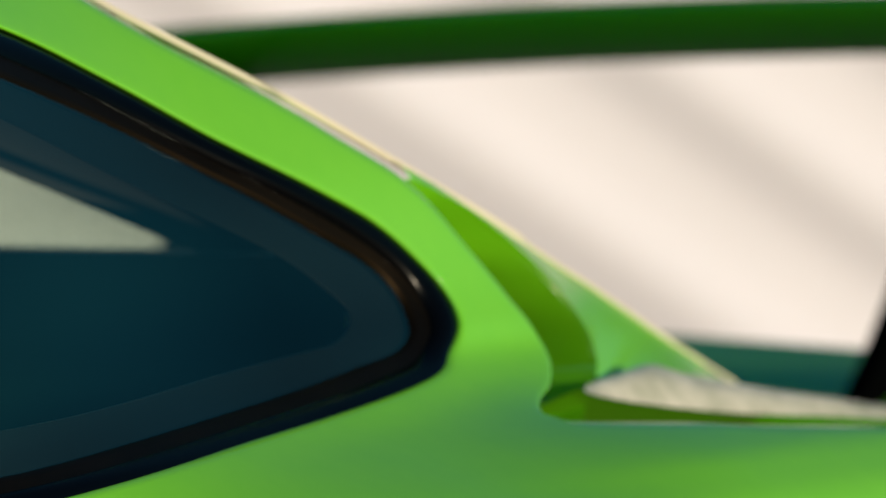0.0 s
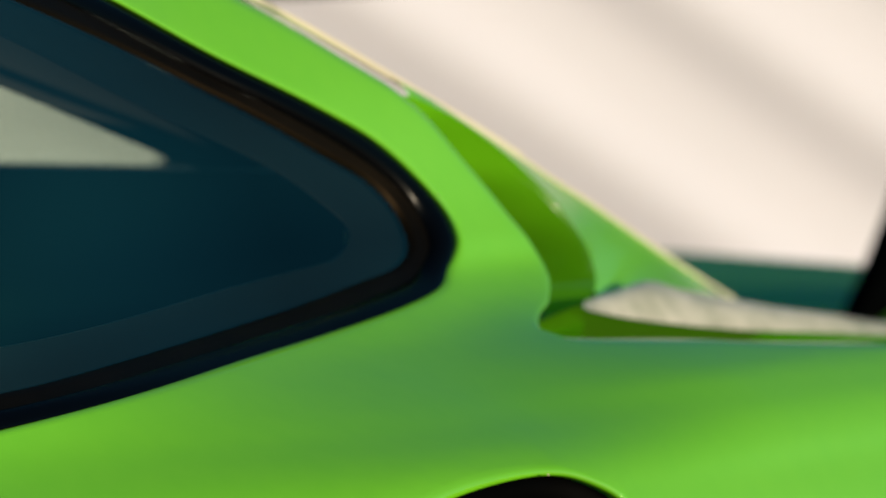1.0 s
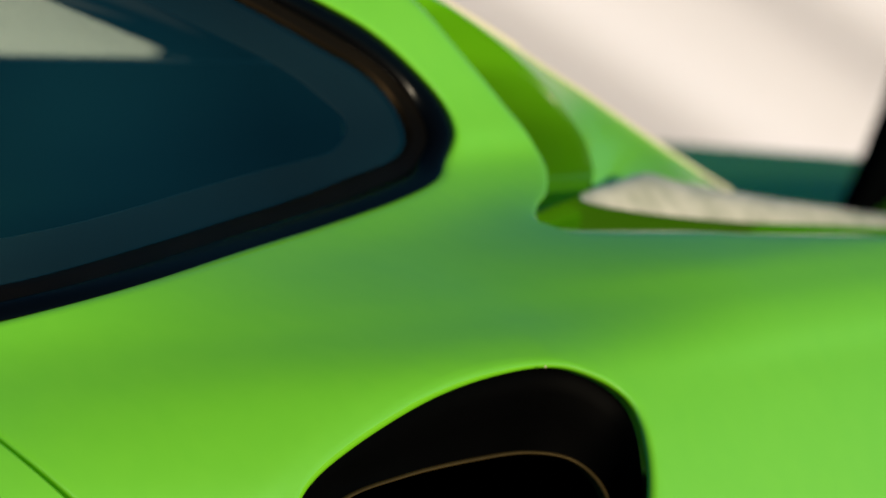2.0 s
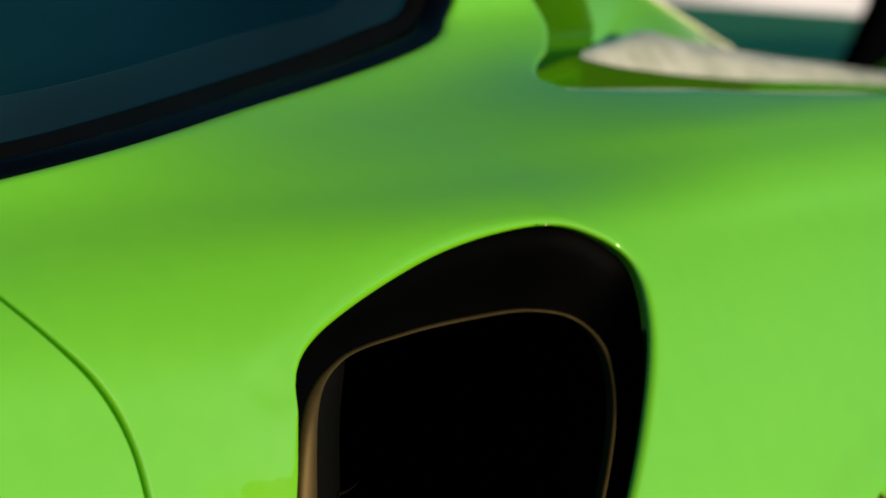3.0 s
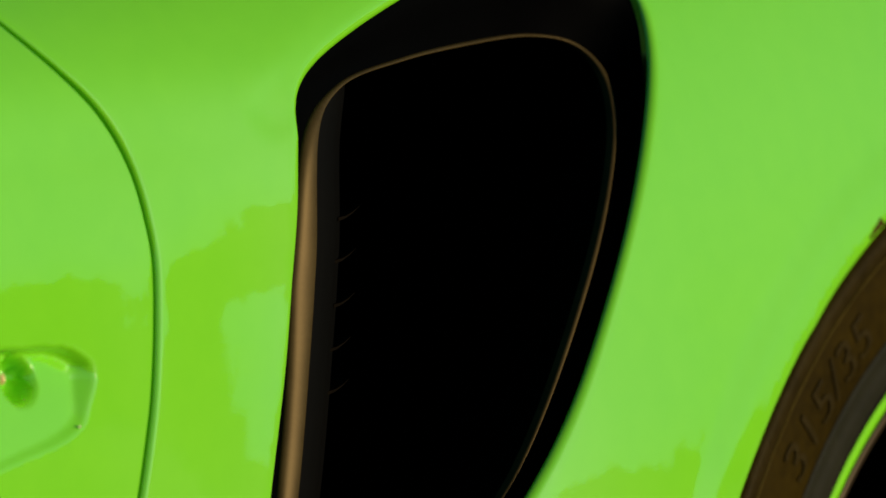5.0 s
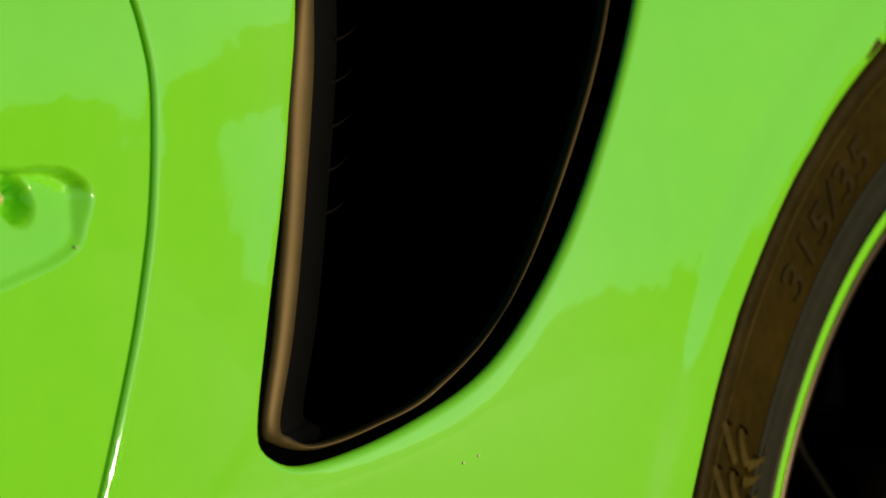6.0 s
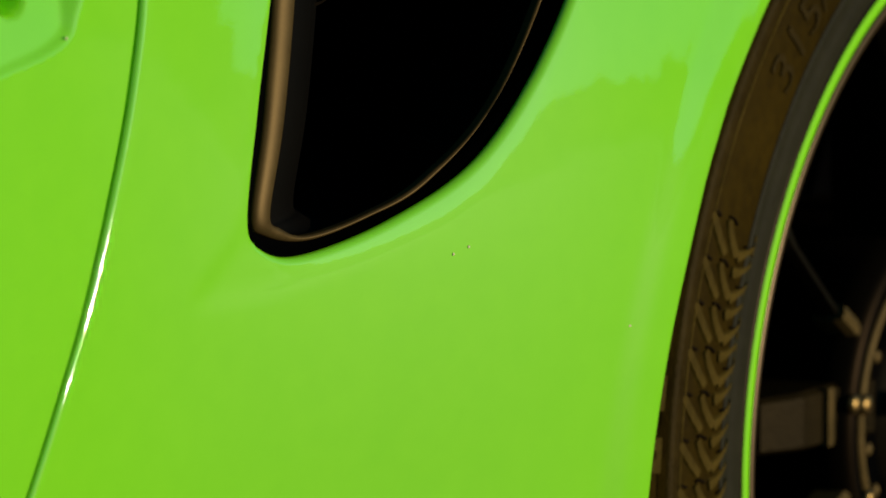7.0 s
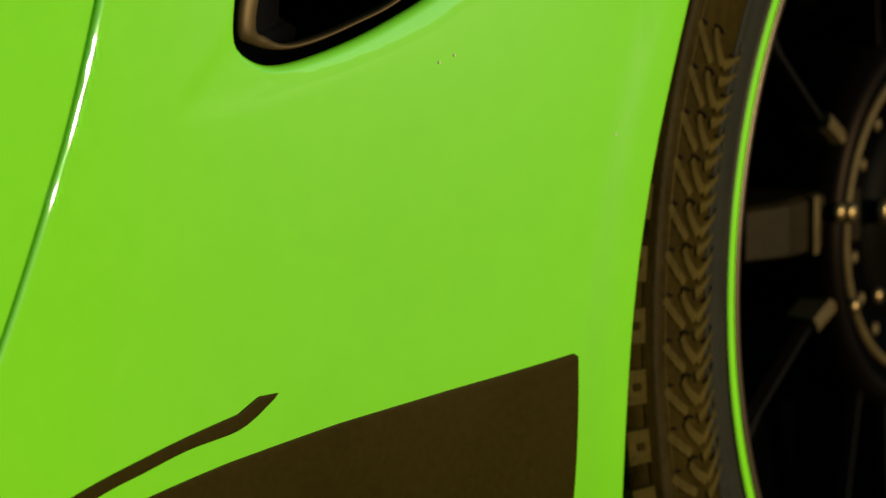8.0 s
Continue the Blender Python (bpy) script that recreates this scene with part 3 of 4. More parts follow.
def slope(x):
    """Height of the tail's edge line."""
    return float(np.interp(x, (-.36, -.30, .04, .174, .294, .419, .50, .70, 1.15), (1.204, 1.189, 1.078, 1.030, .990, .945, .922, .909, .879)))


TX = np.linspace(.12, 1.15, 60)
sheet("engine_lid", lambda x, y: (x, y, slope(x) - .006 - .022 * min(1, crown(y) * 3)), TX, np.linspace(.40, 1.46, 40), PAINT, car)
sheet("rear_window", lambda x, y: (x, y, slope(x) - .006 - .022 * min(1, crown(y) * 3) + .12 * crown(y) * max(0, -.05 - x)), np.linspace(-.36, .12, 20),
      np.linspace(1.46, .40, 30), GLASS, car).visible_shadow = False


def ruled(name, a, b, mat, side, label="", per=8, bulge=0.0):
    """A smooth sheet between two lines of (x, y, z)."""
    a, b = curve_points(a, False, per), curve_points(b, False, per)
    ks = np.linspace(0, 1, 10)
    pts = [p * (1 - k) + q * k + np.array((0, 0, bulge * math.sin(math.pi * k))) for p, q in zip(a, b) for k in ks]
    if side:
        pts = [(p[0], 1.86 - p[1], p[2]) for p in pts]
    faces = [(i * 10 + k, (i + 1) * 10 + k, (i + 1) * 10 + k + 1, i * 10 + k + 1) for i in range(len(a) - 1) for k in range(9)]
    return part(name, pts, faces, mat, car, label)


def tube(line, radius, n=8):
    # a round bar along a smooth line of (x, y, z)
    line = curve_points(line, False, 5)
    pts = []
    for p, d in zip(line, np.gradient(line, axis=0)):
        a = np.cross(d, (0, 1, 0))
        a /= np.linalg.norm(a)
        b = np.cross(d, a)
        b /= np.linalg.norm(b)
        pts += [p + radius * (a * math.cos(k * 2 * math.pi / n) + b * math.sin(k * 2 * math.pi / n)) for k in range(n)]
    faces = [(n * i + k, n * i + (k + 1) % n, n * i + n + (k + 1) % n, n * i + n + k) for i in range(len(line) - 1) for k in range(n)]
    return pts, faces


EDGE_LINE = ((-0.3311, 1.2040), (-0.3026, 1.1852), (-0.2684, 1.1686), (-0.2124, 1.1432), (-0.1727, 1.1254))
for side in (0, 1):
    low = [(-0.078, 0.340, 1.084), (-0.053, 0.332, 1.074), (-0.015, 0.327, 1.056), (0.019, 0.324, 1.038), (0.050, 0.322, 1.020), (0.075, 0.321, 1.002),
           (0.091, 0.320, 0.984), (0.096, 0.319, 0.968), (0.130, 0.325, 0.955), (0.220, 0.335, 0.948), (0.340, 0.350, 0.936), (0.500, 0.390, 0.919),
           (1.100, 0.400, 0.864)]
    high = [(-0.096, 0.345, 1.097), (-0.033, 0.362, 1.085), (0.029, 0.378, 1.072), (0.082, 0.386, 1.058), (0.129, 0.390, 1.043), (0.176, 0.393, 1.027),
           (0.223, 0.396, 1.012), (0.270, 0.399, 0.996), (0.319, 0.402, 0.979), (0.374, 0.404, 0.960), (0.430, 0.406, 0.941), (0.640, 0.420, 0.909),
           (1.120, 0.420, 0.866)]
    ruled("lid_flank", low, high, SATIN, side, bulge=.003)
    wall_left = [(-0.120, 0.356, 1.086), (-0.089, 0.347, 1.074), (-0.051, 0.342, 1.057), (-0.017, 0.339, 1.039), (0.018, 0.341, 1.021), (0.046, 0.343, 1.003),
           (0.068, 0.346, 0.985), (0.077, 0.347, 0.969), (0.071, 0.346, 0.958), (0.063, 0.345, 0.949), (0.059, 0.345, 0.936), (0.056, 0.345, 0.917)]
    wall_right = [(-0.085, 0.336, 1.086), (-0.054, 0.327, 1.074), (-0.016, 0.322, 1.057), (0.018, 0.319, 1.039), (0.048, 0.317, 1.021), (0.071, 0.315, 1.003),
           (0.088, 0.314, 0.985), (0.093, 0.313, 0.969), (0.085, 0.312, 0.958), (0.077, 0.311, 0.949), (0.073, 0.311, 0.936), (0.070, 0.311, 0.917)]
    ruled("gutter_wall", wall_left, wall_right, PAINT, side)
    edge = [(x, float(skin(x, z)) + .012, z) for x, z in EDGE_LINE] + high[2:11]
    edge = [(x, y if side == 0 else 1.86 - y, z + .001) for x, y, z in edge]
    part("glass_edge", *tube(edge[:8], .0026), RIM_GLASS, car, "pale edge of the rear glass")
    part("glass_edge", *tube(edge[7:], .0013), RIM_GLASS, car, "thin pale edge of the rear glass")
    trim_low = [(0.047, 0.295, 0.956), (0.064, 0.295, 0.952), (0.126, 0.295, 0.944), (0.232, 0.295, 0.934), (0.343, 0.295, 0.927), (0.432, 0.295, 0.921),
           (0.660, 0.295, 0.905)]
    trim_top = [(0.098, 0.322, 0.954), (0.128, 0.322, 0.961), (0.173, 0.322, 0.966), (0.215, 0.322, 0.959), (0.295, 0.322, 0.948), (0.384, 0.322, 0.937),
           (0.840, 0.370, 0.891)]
    ruled("lid_trim", trim_low, trim_top, PALE, side, "trim strip beside the rear lid, the canvas reflection painted pale", bulge=.004)
    ruled("gutter_skirt", [(x - .01, y + .06, z - .022) for x, y, z in trim_low], [(x - .004, y + .001, z + .001) for x, y, z in trim_low], PAINT, side)

    def gutter(x, k):
        y = .222 + .19 * k
        return (x, y if side == 0 else 1.86 - y, .916 - .045 * (x + .1))
    sheet("lid_gutter", gutter, np.linspace(-.13, 1.15, 40), np.linspace(0, 1, 10), PAINT, car)

# ducktail below the wing
sheet("ducktail", lambda y, k: (1.02 + .16 * k, y, .880 + .05 * k ** 0.7 + .006 * crown(y, .2) - .041 * max(0, .90 - y) - .045 * max(0, y - .96)), np.linspace(.25, 1.61, 40), np.linspace(0, 1, 8), PAINT, car)
sheet("tail_panel", lambda y, k: (1.18 + .05 * k, y, .935 - .041 * max(0, .90 - y) - .045 * max(0, y - .96) - .55 * k), np.linspace(.25, 1.61, 20), np.linspace(0, 1, 8), PAINT, car)


def rear_wing():
    wing = new("rear_wing")
    wing.parent = car
    prof = []
    for k in range(24):
        a = 2 * math.pi * k / 24
        prof.append((.12 * math.cos(a), .020 * math.sin(a) + .012 * math.cos(2 * a)))
    ys = np.linspace(.12, 1.74, 40)
    pts = [(1.25 + px, y, 1.1833 + pz - .030 * ((y - .55) / .8) ** 2 * (y > .55)) for y in ys for px, pz in prof]
    faces = [(i * 24 + k, i * 24 + (k + 1) % 24, (i + 1) * 24 + (k + 1) % 24, (i + 1) * 24 + k) for i in range(39) for k in range(24)]
    faces += [tuple(range(24)), tuple(range(39 * 24, 40 * 24))]
    part("wing_blade", pts, faces, PAINT, wing, "glossy green wing blade", recalc=True)
    for y in (.645, 1.305):
        pts = []
        for k in range(9):
            t = k / 8
            x, z = 1.04 + .14 * t + .05 * math.sin(math.pi * t), .865 + .29 * t
            for dx, dy in ((-.045, -.008), (.045, -.008), (.045, .008), (-.045, .008)):
                pts.append((x + dx * (1 - .3 * t), y + dy, z))
        faces = [(4 * i + k, 4 * i + (k + 1) % 4, 4 * i + 4 + (k + 1) % 4, 4 * i + 4 + k) for i in range(8) for k in range(4)]
        part("wing_upright", pts, faces + [(0, 1, 2, 3), (32, 33, 34, 35)], TRIM, wing, "satin black upright", smooth=False, recalc=True)


rear_wing()

# dark lining that closes the cabin and the underside; its floor and front wall are added to block light
sheet("floor_light_block", lambda x, y: (x, y, .919), np.linspace(-1.25, .30, 4), np.linspace(.22, 1.64, 4), DARK, car)
sheet("front_light_block", lambda y, z: (-1.245, y, z), np.linspace(.10, 1.76, 4), np.linspace(.14, 1.26, 4), DARK, car)
sheet("parcel_shelf", lambda x, y: (x, y, 1.038 - .02 * (x + .1)), np.linspace(-.12, .13, 4), np.linspace(.42, 1.44, 4), DARK, car)
sheet("seat_back_wall", lambda y, z: (-.12, y, z), np.linspace(.36, 1.50, 4), np.linspace(.90, 1.040, 4), DARK, car)
sheet("pillar_lining", lambda x, k: (x, .555 - .02 * k, min(1.092 - .26 * (x + .2) + .12 * k, slope(x) - .03)), np.linspace(-.95, .16, 14), np.linspace(0, 1, 4), DARK, car)
sheet("underbody", lambda x, y: (x, y, .15), np.linspace(-1.25, 1.1, 4), np.linspace(.12, 1.74, 4), DARK, car)
WELL = [(.05 + .43 * math.cos(a), .36 + .43 * math.sin(a)) for a in np.linspace(math.radians(-40), math.radians(220), 50)]
sheet("wheel_well", lambda p, y: (p[0], y, p[1]), WELL, (.05, .10, .25, .42), RUBBER, car)
part("wheel_well_wall", [(x, .42, z) for x, z in WELL], [tuple(range(50))], RUBBER, car)

# ---------------------------------------------------------------- wheel
wheel = new("wheel", None)
wheel.parent = car
wheel.location, wheel.scale = (.0527, .008, .3576), (1.147, 1, 1.147)
tagged(wheel, "satin black centre-lock wheel with a green rim stripe and low tyre")


def revolve(name, prof, mat, n=160, label="", parent=wheel):
    """A ring round the axle from (radius, y) pairs."""
    pts = [(r * math.cos(a), y, r * math.sin(a)) for a in (2 * math.pi * i / n for i in range(n)) for r, y in prof]
    m = len(prof)
    faces = [(i * m + k, ((i + 1) % n) * m + k, ((i + 1) % n) * m + k + 1, i * m + k + 1) for i in range(n) for k in range(m - 1)]
    return part(name, pts, faces, mat, parent, label, recalc=True)


revolve("tyre", [(.250, .014), (.262, .004), (.266, .002), (.270, .0035), (.276, .0030), (.279, .000), (.295, -.002), (.312, -.001), (.3235, .001), (.3242, .0026),
                 (.3258, .0026), (.3265, .0008), (.3325, .0008), (.3338, .0012), (.3341, .0060), (.3356, .0065), (.3425, .0135), (.3435, .05),
                 (.346, .12), (.346, .22), (.340, .31), (.32, .33), (.26, .32)], TYRE, 200, label="brown-black low-profile tyre")
revolve("shoulder_ridge", [(.3238, .0012), (.3244, -.0010), (.3330, -.0006), (.3337, .0018)], LETTER, 200)
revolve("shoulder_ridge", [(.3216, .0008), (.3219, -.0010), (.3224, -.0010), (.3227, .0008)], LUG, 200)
revolve("rim_guard", [(.2618, .0012), (.2626, -.0004), (.270, .0014), (.276, .0014), (.2795, -.0010), (.2835, -.0018), (.2840, -.0008)], GUARD, 200, label="greyish rim guard band")
revolve("rim", [(.2625, .003), (.2612, .000), (.250, .000), (.2490, .004)], RIM)
revolve("rim_stripe", [(.2600, -.0006), (.2593, -.0014), (.2546, -.0014), (.2538, -.0006)], STRIPE, label="bright green rim stripe")
revolve("rim_lip", [(.2515, -.0004), (.2502, -.0012), (.2462, .0005), (.2440, .006)], LIP, label="bare metal rim lip")
revolve("rim_barrel", [(.245, .005), (.239, .016), (.233, .05), (.230, .12), (.228, .24), (.10, .25)], RIM)
revolve("barrel_edge", [(.2452, .0040), (.2446, .0030), (.2385, .0125), (.2380, .017)], GUARD, label="dark grey inner rim edge")
revolve("hub", [(.050, .07), (.055, .044), (.060, .038), (.088, .035), (.091, .032)], TRIM, 96)
revolve("hub_flange", [(.090, .034), (.092, .031), (.096, .031), (.100, .036), (.103, .05), (.105, .12)], RUBBER, 96)
revolve("brake_disc", [(.075, .15), (.195, .15), (.195, .18), (.075, .18)], TRIM, 96)
revolve("centre_nut", [(.0005, .030), (.030, .027), (.038, .028), (.043, .032), (.046, .040), (.051, .042), (.054, .055)], RIM, 64)


def spoke_mesh():
    """One slim straight spoke along +x from hub to barrel, with a flat foot at the hub."""
    pts = []
    for r, w, y, dpt in ((.098, .0034, .040, .04), (.125, .0030, .035, .04), (.16, .0028, .028, .04), (.205, .0032, .019, .035), (.225, .0055, .013, .03), (.242, .014, .009, .03)):
        for dz, dy in ((-w, dpt), (-w, .008), (-w * .5, .001), (w * .5, .001), (w, .008), (w, dpt)):
            pts.append((r, y + dy, dz))
    faces = [(6 * i + k, 6 * i + (k + 1) % 6, 6 * i + 6 + (k + 1) % 6, 6 * i + 6 + k) for i in range(5) for k in range(6)]
    return pts, faces


first = part("spoke", *spoke_mesh(), RIM, wheel, smooth=False, recalc=True)
# foot in lighter metal: the light on its face is put into the colour
foot = part("spoke_foot", [(r, y + dy, dz) for r, y in ((.093, .034), (.121, .0322)) for dz, dy in ((-.0052, .02), (-.0044, .002), (-.001, 0), (.003, .0005), (.0047, .006), (.0052, .02))],
            [(k, (k + 1) % 6, 6 + (k + 1) % 6, 6 + k) for k in range(6)] + [tuple(range(6)), tuple(range(6, 12))], BRASS, wheel, "spoke foot, its lit gold put into the colour", smooth=False, recalc=True)
for i, a in enumerate((148, 199.7, 238, 256, 292, 310, 346, 4, 40, 58, 94, 112)):
    o = first if i == 0 else new("spoke", first.data)
    o.parent = wheel
    o.rotation_euler = (0, radians(-a), 0)
    if a in (148, 199.7):
        o = foot if i == 0 else new("spoke_foot", foot.data)
        o.parent = wheel
        o.rotation_euler = (0, radians(-a), 0)

# broad caliper body across the gap between two spokes
pts = []
for r, w, y in ((-.064, .0150, .052), (-.070, .0155, .032), (-.075, .0155, .036), (-.130, .0150, .042), (-.156, .0142, .054)):
    for dz, dy in ((-w, .05), (-w, .004), (-w * .85, 0), (w * .85, 0), (w, .004), (w, .05)):
        pts.append((r, y + dy, dz + .011))
part("brake_caliper", pts, [(6 * i + k, 6 * i + (k + 1) % 6, 6 * i + 6 + (k + 1) % 6, 6 * i + 6 + k) for i in range(4) for k in range(6)] + [tuple(range(6)), tuple(range(24, 30))],
     CALIPER, wheel, "dark brown cast brake caliper", smooth=False, recalc=True)
pts = [(.0055 * math.cos(a) * c, -.004 * s, .0055 * math.sin(a) * c) for c, s in ((1, 0), (.92, .6), (.6, .9), (.05, 1)) for a in (2 * math.pi * k / 10 for k in range(10))]
bolt = part("hub_bolt", pts, [(10 * i + k, 10 * i + (k + 1) % 10, 10 * i + 10 + (k + 1) % 10, 10 * i + 10 + k) for i in range(3) for k in range(10)], BRASS, wheel,
            "small bright bolt head", recalc=True)
for i in range(18):
    a = radians(170 + 20 * i)
    o = bolt if i == 0 else new("hub_bolt", bolt.data)
    o.parent = wheel
    o.location, o.scale = (.0700 * math.cos(a), .0375, .0700 * math.sin(a)), (.65, .65, .65)
revolve("lock_ring", [(.0775, .0368), (.0785, .0335), (.0815, .0335), (.0825, .0368)], BRASS, 96, "dull gold locking ring")
pin = bolt.data.copy()
pin.materials[0] = STEEL
for r, a, k in ((.0955, 170.5, 1.0), (.0835, 170.5, 1.05), (.046, 169, 1.3), (.0850, 205, .85), (.0620, 214, .8)):
    o = new("glint_pin", pin)
    o.parent = wheel
    o.location, o.scale = (r * math.cos(radians(a)), .0315, r * math.sin(radians(a))), (k, k, k)
part("caliper_edge", [(x, y, z + .011) for y in (.0420, .0365) for x, z in ((-.1120, -.0150), (-.1065, -.0150), (-.1065, .0150), (-.1120, .0150))],
     [(4, 5, 6, 7), (0, 1, 5, 4), (1, 2, 6, 5), (2, 3, 7, 6), (3, 0, 4, 7)], BRASS, wheel, "narrow lighter edge of the caliper", smooth=False, recalc=True)

# sidewall lettering and moulded lugs


def sidewall_y(r):
    return float(np.interp(r, (.270, .279, .295, .312, .324, .336), (.0035, .000, -.002, -.001, .001, .002)))


def bent_text(body, start, r0, height, mat):
    """Raised lettering round the sidewall; start: the angle of its first character, reading clockwise."""
    cu = bpy.data.curves.new("lettering", "FONT")
    cu.body, cu.size = body, height / .72
    tmp = new("lettering", cu)
    me = tmp.evaluated_get(bpy.context.evaluated_depsgraph_get()).to_mesh()
    bm = bmesh.new()
    bm.from_mesh(me)
    bmesh.ops.triangulate(bm, faces=bm.faces)
    bmesh.ops.subdivide_edges(bm, edges=[e for e in bm.edges if e.calc_length() > .006], cuts=2)
    pts = [v.co.copy() for v in bm.verts]
    faces = [[v.index for v in f.verts] for f in bm.faces]
    bm.free()
    bpy.data.objects.remove(tmp)
    out = []
    for p in pts:
        a, r = radians(start) - 1.3 * p.x / .31, r0 + p.y
        out.append((r * math.cos(a), sidewall_y(r) - .0011, r * math.sin(a)))
    part("lettering", out, faces, mat, wheel, "raised tyre size lettering", smooth=False)


bent_text("315/35", 139.3, .2925, .0215, LETTER)


def bars_mesh(bars, proud):
    # raised tapering bars on the sidewall from (radius, arc) lines with a width at either end
    pts, faces = [], []
    for line, w0, w1 in bars:
        line = curve_points(line, False, 5)
        d = np.gradient(line, axis=0)
        d /= np.linalg.norm(d, axis=1)[:, None]
        nrm = np.stack([-d[:, 1], d[:, 0]], -1)
        base, m = len(pts), len(line)
        for i, (p, q) in enumerate(zip(line, nrm)):
            t = i / (m - 1)
            w = (w0 + (w1 - w0) * t) * (1 if 0 < i < m - 1 else .55)
            for s, h in ((-1, .0006), (-.66, -proud), (.66, -proud), (1, .0006)):
                r, arc = p + q * w * s
                ang = arc / .31
                pts.append((-r * math.cos(ang), sidewall_y(r) + h, r * math.sin(ang)))
        for i in range(m - 1):
            faces += [(base + 4 * i + k, base + 4 * i + k + 1, base + 4 * i + 5 + k, base + 4 * i + 4 + k) for k in range(3)]
        faces += [(base, base + 1, base + 2, base + 3), (base + 4 * m - 4, base + 4 * m - 3, base + 4 * m - 2, base + 4 * m - 1)]
    return pts, faces


# one moulding: a long arm, a shorter arm beside it, and two wings that sweep up towards the rim
LUG_BARS = [([(.3235, .0095), (.3180, .0042), (.3115, -.0022), (.3065, -.0065)], .0030, .0034),
            ([(.3085, .0108), (.3060, .0060), (.3015, .0005), (.2960, -.0048)], .0027, .0040),
            ([(.2755, .0075), (.2825, .0020), (.2895, -.0022), (.2955, -.0050)], .0010, .0042),
            ([(.2770, -.0040), (.2840, -.0088), (.2905, -.0120), (.2970, -.0135)], .0010, .0042)]
# dark raised bars: the shaded gaps at the arms' tips, put in as colour
TIP_SHADE_BARS = [([(.3250, .0102), (.3205, .0112), (.3160, .0100)], .0008, .0010), ([(.3090, .0122), (.3045, .0124), (.3005, .0105)], .0008, .0010),
              ([(.2880, .0030), (.2820, .0042), (.2740, .0090)], .0011, .0005)]
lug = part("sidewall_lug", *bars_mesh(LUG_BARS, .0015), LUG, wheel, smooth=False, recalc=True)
tip_shade = part("lug_tip_shade", *bars_mesh(TIP_SHADE_BARS, .0012), RUBBER, wheel, "dark moulded groove", smooth=False, recalc=True)
for i in range(11):
    for kind in (lug, tip_shade):
        o = kind if i == 0 else new(kind.name.split(".")[0], kind.data)
        o.parent = wheel
        o.rotation_euler = (0, radians(24.6 - 4.05 * i), 0)


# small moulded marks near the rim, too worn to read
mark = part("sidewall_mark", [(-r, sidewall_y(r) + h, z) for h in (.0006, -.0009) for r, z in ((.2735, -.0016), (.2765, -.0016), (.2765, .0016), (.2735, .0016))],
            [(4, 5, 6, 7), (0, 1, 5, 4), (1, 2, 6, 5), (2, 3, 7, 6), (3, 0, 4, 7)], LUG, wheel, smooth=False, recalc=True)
for i, a in enumerate((-3, -4.2, -5.4, -9, -10.1, -11.6, -13, 14, 15.4, 16.6, 18.1, 24, 25.3, 26.8)):
    o = mark if i == 0 else new("sidewall_mark", mark.data)
    o.parent = wheel
    o.rotation_euler = (0, radians(a), 0)


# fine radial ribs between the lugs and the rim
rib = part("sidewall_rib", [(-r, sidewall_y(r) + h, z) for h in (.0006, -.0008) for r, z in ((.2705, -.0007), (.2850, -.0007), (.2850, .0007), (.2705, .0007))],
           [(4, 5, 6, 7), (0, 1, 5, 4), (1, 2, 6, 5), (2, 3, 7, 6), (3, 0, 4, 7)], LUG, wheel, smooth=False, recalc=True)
for i in range(15):
    o = rib if i == 0 else new("sidewall_rib", rib.data)
    o.parent = wheel
    o.rotation_euler = (0, radians(25.0 - 4.05 * i), 0)


def tread_block():
    """A shoulder block: a chamfered face beside the sidewall and the tread behind it."""
    pts = []
    for r, y in ((.3360, .0030), (.3450, .0112), (.3475, .045), (.350, .075)):
        for a in (-.0255, .0255):
            pts.append((-r * math.cos(a), y, r * math.sin(a)))
    for r, y in ((.3335, .0064), (.3405, .0140), (.341, .045), (.341, .075)):
        for a in (-.0262, .0262):
            pts.append((-r * math.cos(a), y, r * math.sin(a)))
    faces = [(0, 1, 3, 2), (2, 3, 5, 4), (4, 5, 7, 6), (0, 2, 10, 8), (2, 4, 12, 10), (4, 6, 14, 12), (1, 3, 11, 9), (3, 5, 13, 11), (5, 7, 15, 13), (0, 1, 9, 8)]
    return pts, faces


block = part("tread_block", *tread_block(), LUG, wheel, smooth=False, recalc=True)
sipe = part("block_sipe", [(-r * math.cos(a), y + h, r * math.sin(a)) for h in (.001, -.0005) for r, y, a in ((.3382, .0050, -.0035), (.3388, .0055, -.0062), (.3412, .0077, -.0055), (.3412, .0077, .0055), (.3388, .0055, .0062), (.3382, .0050, .0035))],
            [tuple(range(6, 12))] + [(k, (k + 1) % 6, 6 + (k + 1) % 6, 6 + k) for k in range(6)], TYRE, wheel, "dark hollow in the tread block", smooth=False, recalc=True)
for i in range(70):
    a = radians(-5.1 + 360 / 70 * i)
    o = block if i == 0 else new("tread_block", block.data)
    o.parent = wheel
    o.rotation_euler = (0, a, 0)
    if math.cos(a) > .8:
        o = sipe if i == 0 else new("block_sipe", sipe.data)
        o.parent = wheel
        o.rotation_euler = (0, a, 0)

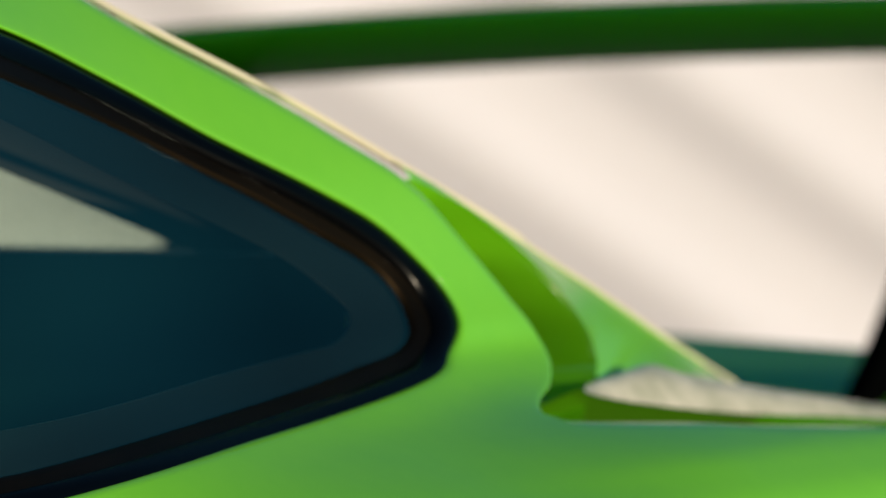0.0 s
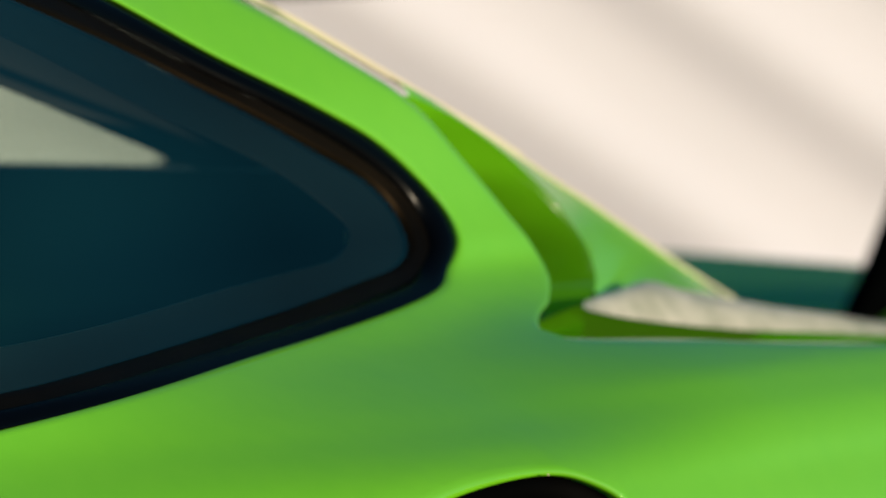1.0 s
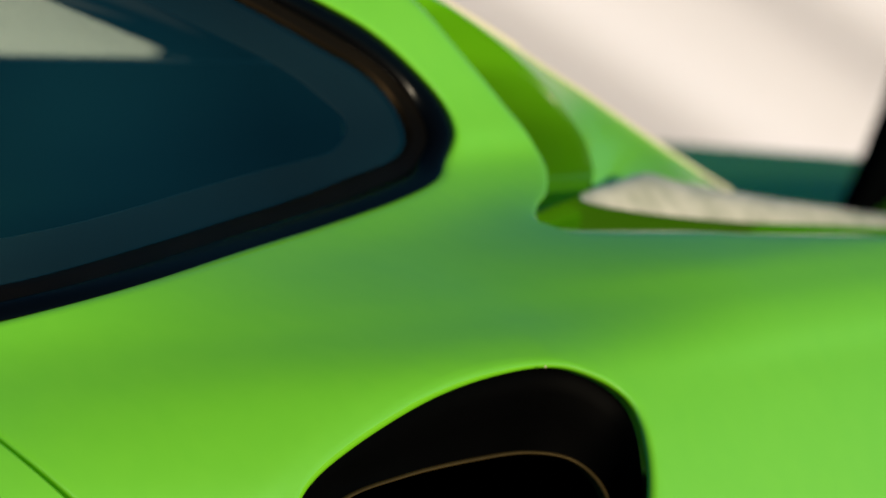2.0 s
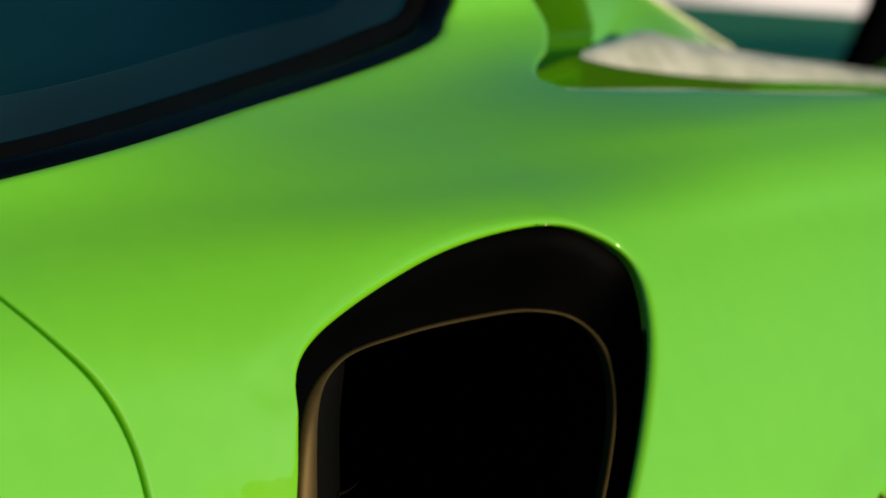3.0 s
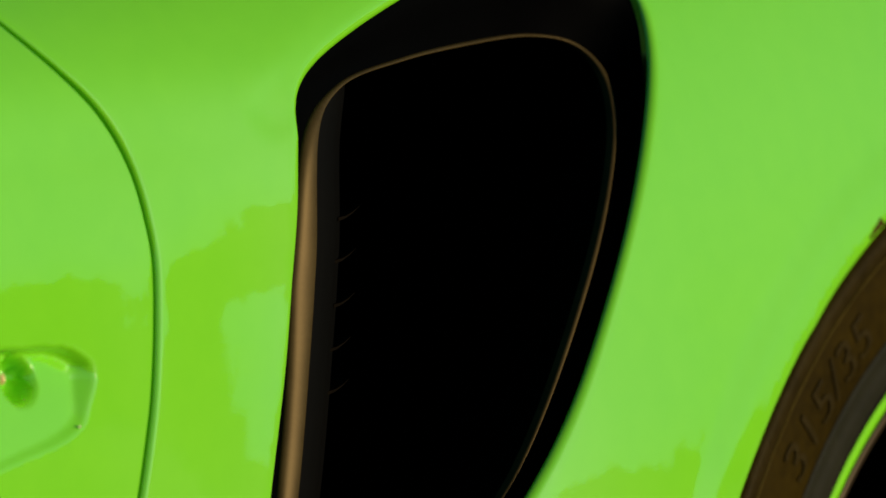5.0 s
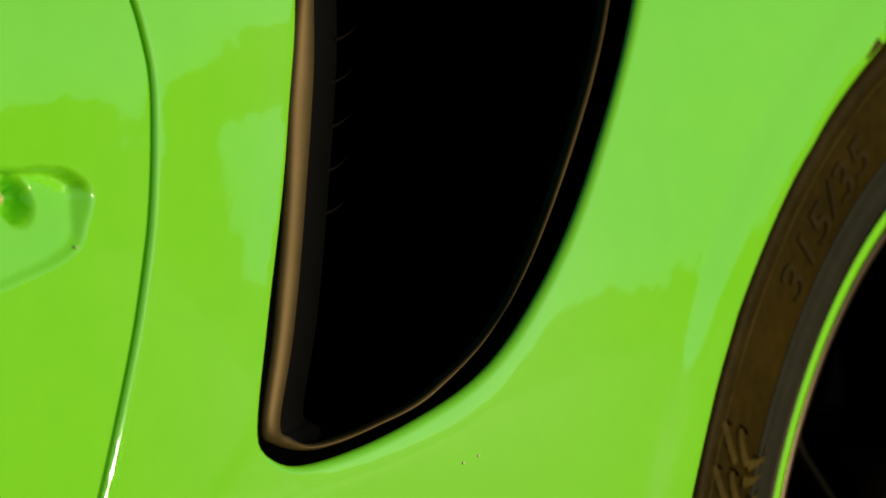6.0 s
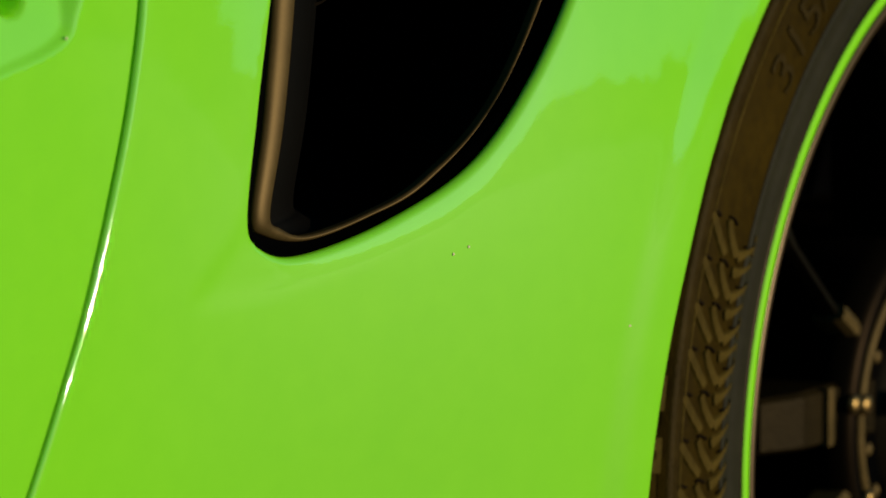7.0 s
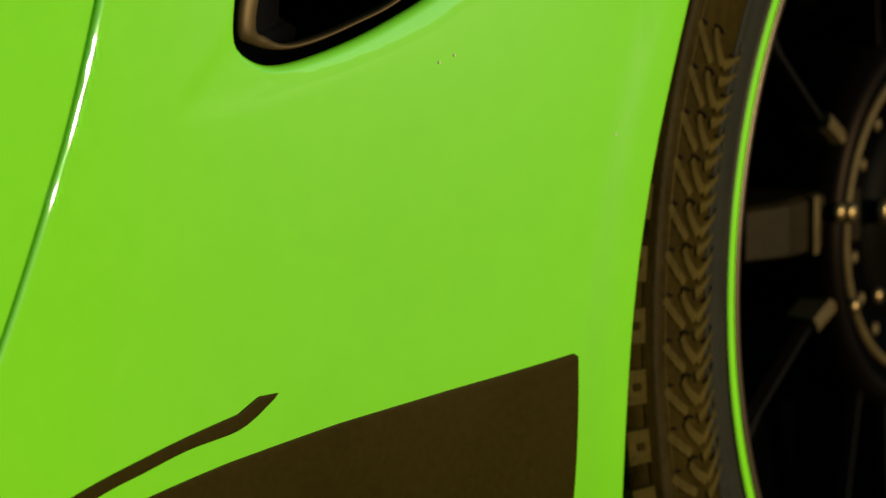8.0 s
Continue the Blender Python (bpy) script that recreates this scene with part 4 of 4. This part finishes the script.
# door handle
handle_pts = []
for k in range(9):
    t = k / 8
    x = -.985 + .112 * t
    h = .0085 * (1 if k < 8 else .8)
    for j in range(12):
        a = 2 * math.pi * j / 12
        handle_pts.append((x, .094 + .008 * math.sin(a), .7005 + h * math.cos(a)))
part("door_handle", handle_pts, [(12 * i + j, 12 * i + (j + 1) % 12, 12 * i + 12 + (j + 1) % 12, 12 * i + 12 + j) for i in range(8) for j in range(12)]
              + [tuple(range(12)), tuple(range(96, 108))], PAINT, door, "green pull handle", recalc=True)
# gold bead set in for the bright glint inside the handle's pocket
pts = [(-.8450 + .0022 * s * math.cos(a), .1040 - .0020 * c, .7015 + .0032 * s * math.sin(a)) for c, s in ((0, 1), (.7, .7), (1, .05)) for a in (2 * math.pi * k / 10 for k in range(10))]
part("glint_pin", [(x, y, z) for x, y, z in pts], [(10 * i + k, 10 * i + (k + 1) % 10, 10 * i + 10 + (k + 1) % 10, 10 * i + 10 + k) for i in range(2) for k in range(10)],
     GOLD, door, "small gold bead set in for the handle pocket glint", recalc=True)

# slim fins on the front wall of the intake
for x, y, z in ((-0.5410, 0.0975, 0.7542), (-0.5480, 0.0955, 0.7322), (-0.5520, 0.0935, 0.7092), (-0.5580, 0.0925, 0.6862), (-0.5630, 0.0905, 0.6642)):
    pts = [(x + .0215 * t + dx, y + dy, z + .0055 * t * t + dz) for t in (0, .35, .7, 1) for dx, dy, dz in ((0, 0, .0009 * (1.1 - t)), (0, 0, -.0009 * (1.1 - t)), (.002, .012, -.0009), (.002, .012, .0009))]
    part("intake_fin", pts, [(4 * i + k, 4 * i + (k + 1) % 4, 4 * i + 4 + (k + 1) % 4, 4 * i + 4 + k) for i in range(3) for k in range(4)], RUBBER, intake, smooth=False, recalc=True)

# specks of dust on the flank, and pale beads put in for sun glints
speck = None
for x, y, z in ((-0.5253, 0.0275, 0.5309), (-0.5145, 0.0246, 0.5336), (-0.3952, -0.0056, 0.4762), (-0.7966, 0.0901, 0.6731), (-0.3507, 0.0832, 0.8864)):
    ring = [(.0009 * c * math.cos(a), -.0006 * h, .0009 * c * math.sin(a)) for c, h in ((1, 0), (.7, .7), (.05, 1)) for a in (2 * math.pi * k / 8 for k in range(8))]
    o = new("dust_glint_speck", speck.data) if speck else part("dust_glint_speck", ring, [(8 * i + k, 8 * i + (k + 1) % 8, 8 * i + 8 + (k + 1) % 8, 8 * i + 8 + k) for i in range(2) for k in range(8)], DUST_GLINT, quarter, recalc=True)
    speck = speck or o
    o.parent = quarter
    o.location = (x, y, z)
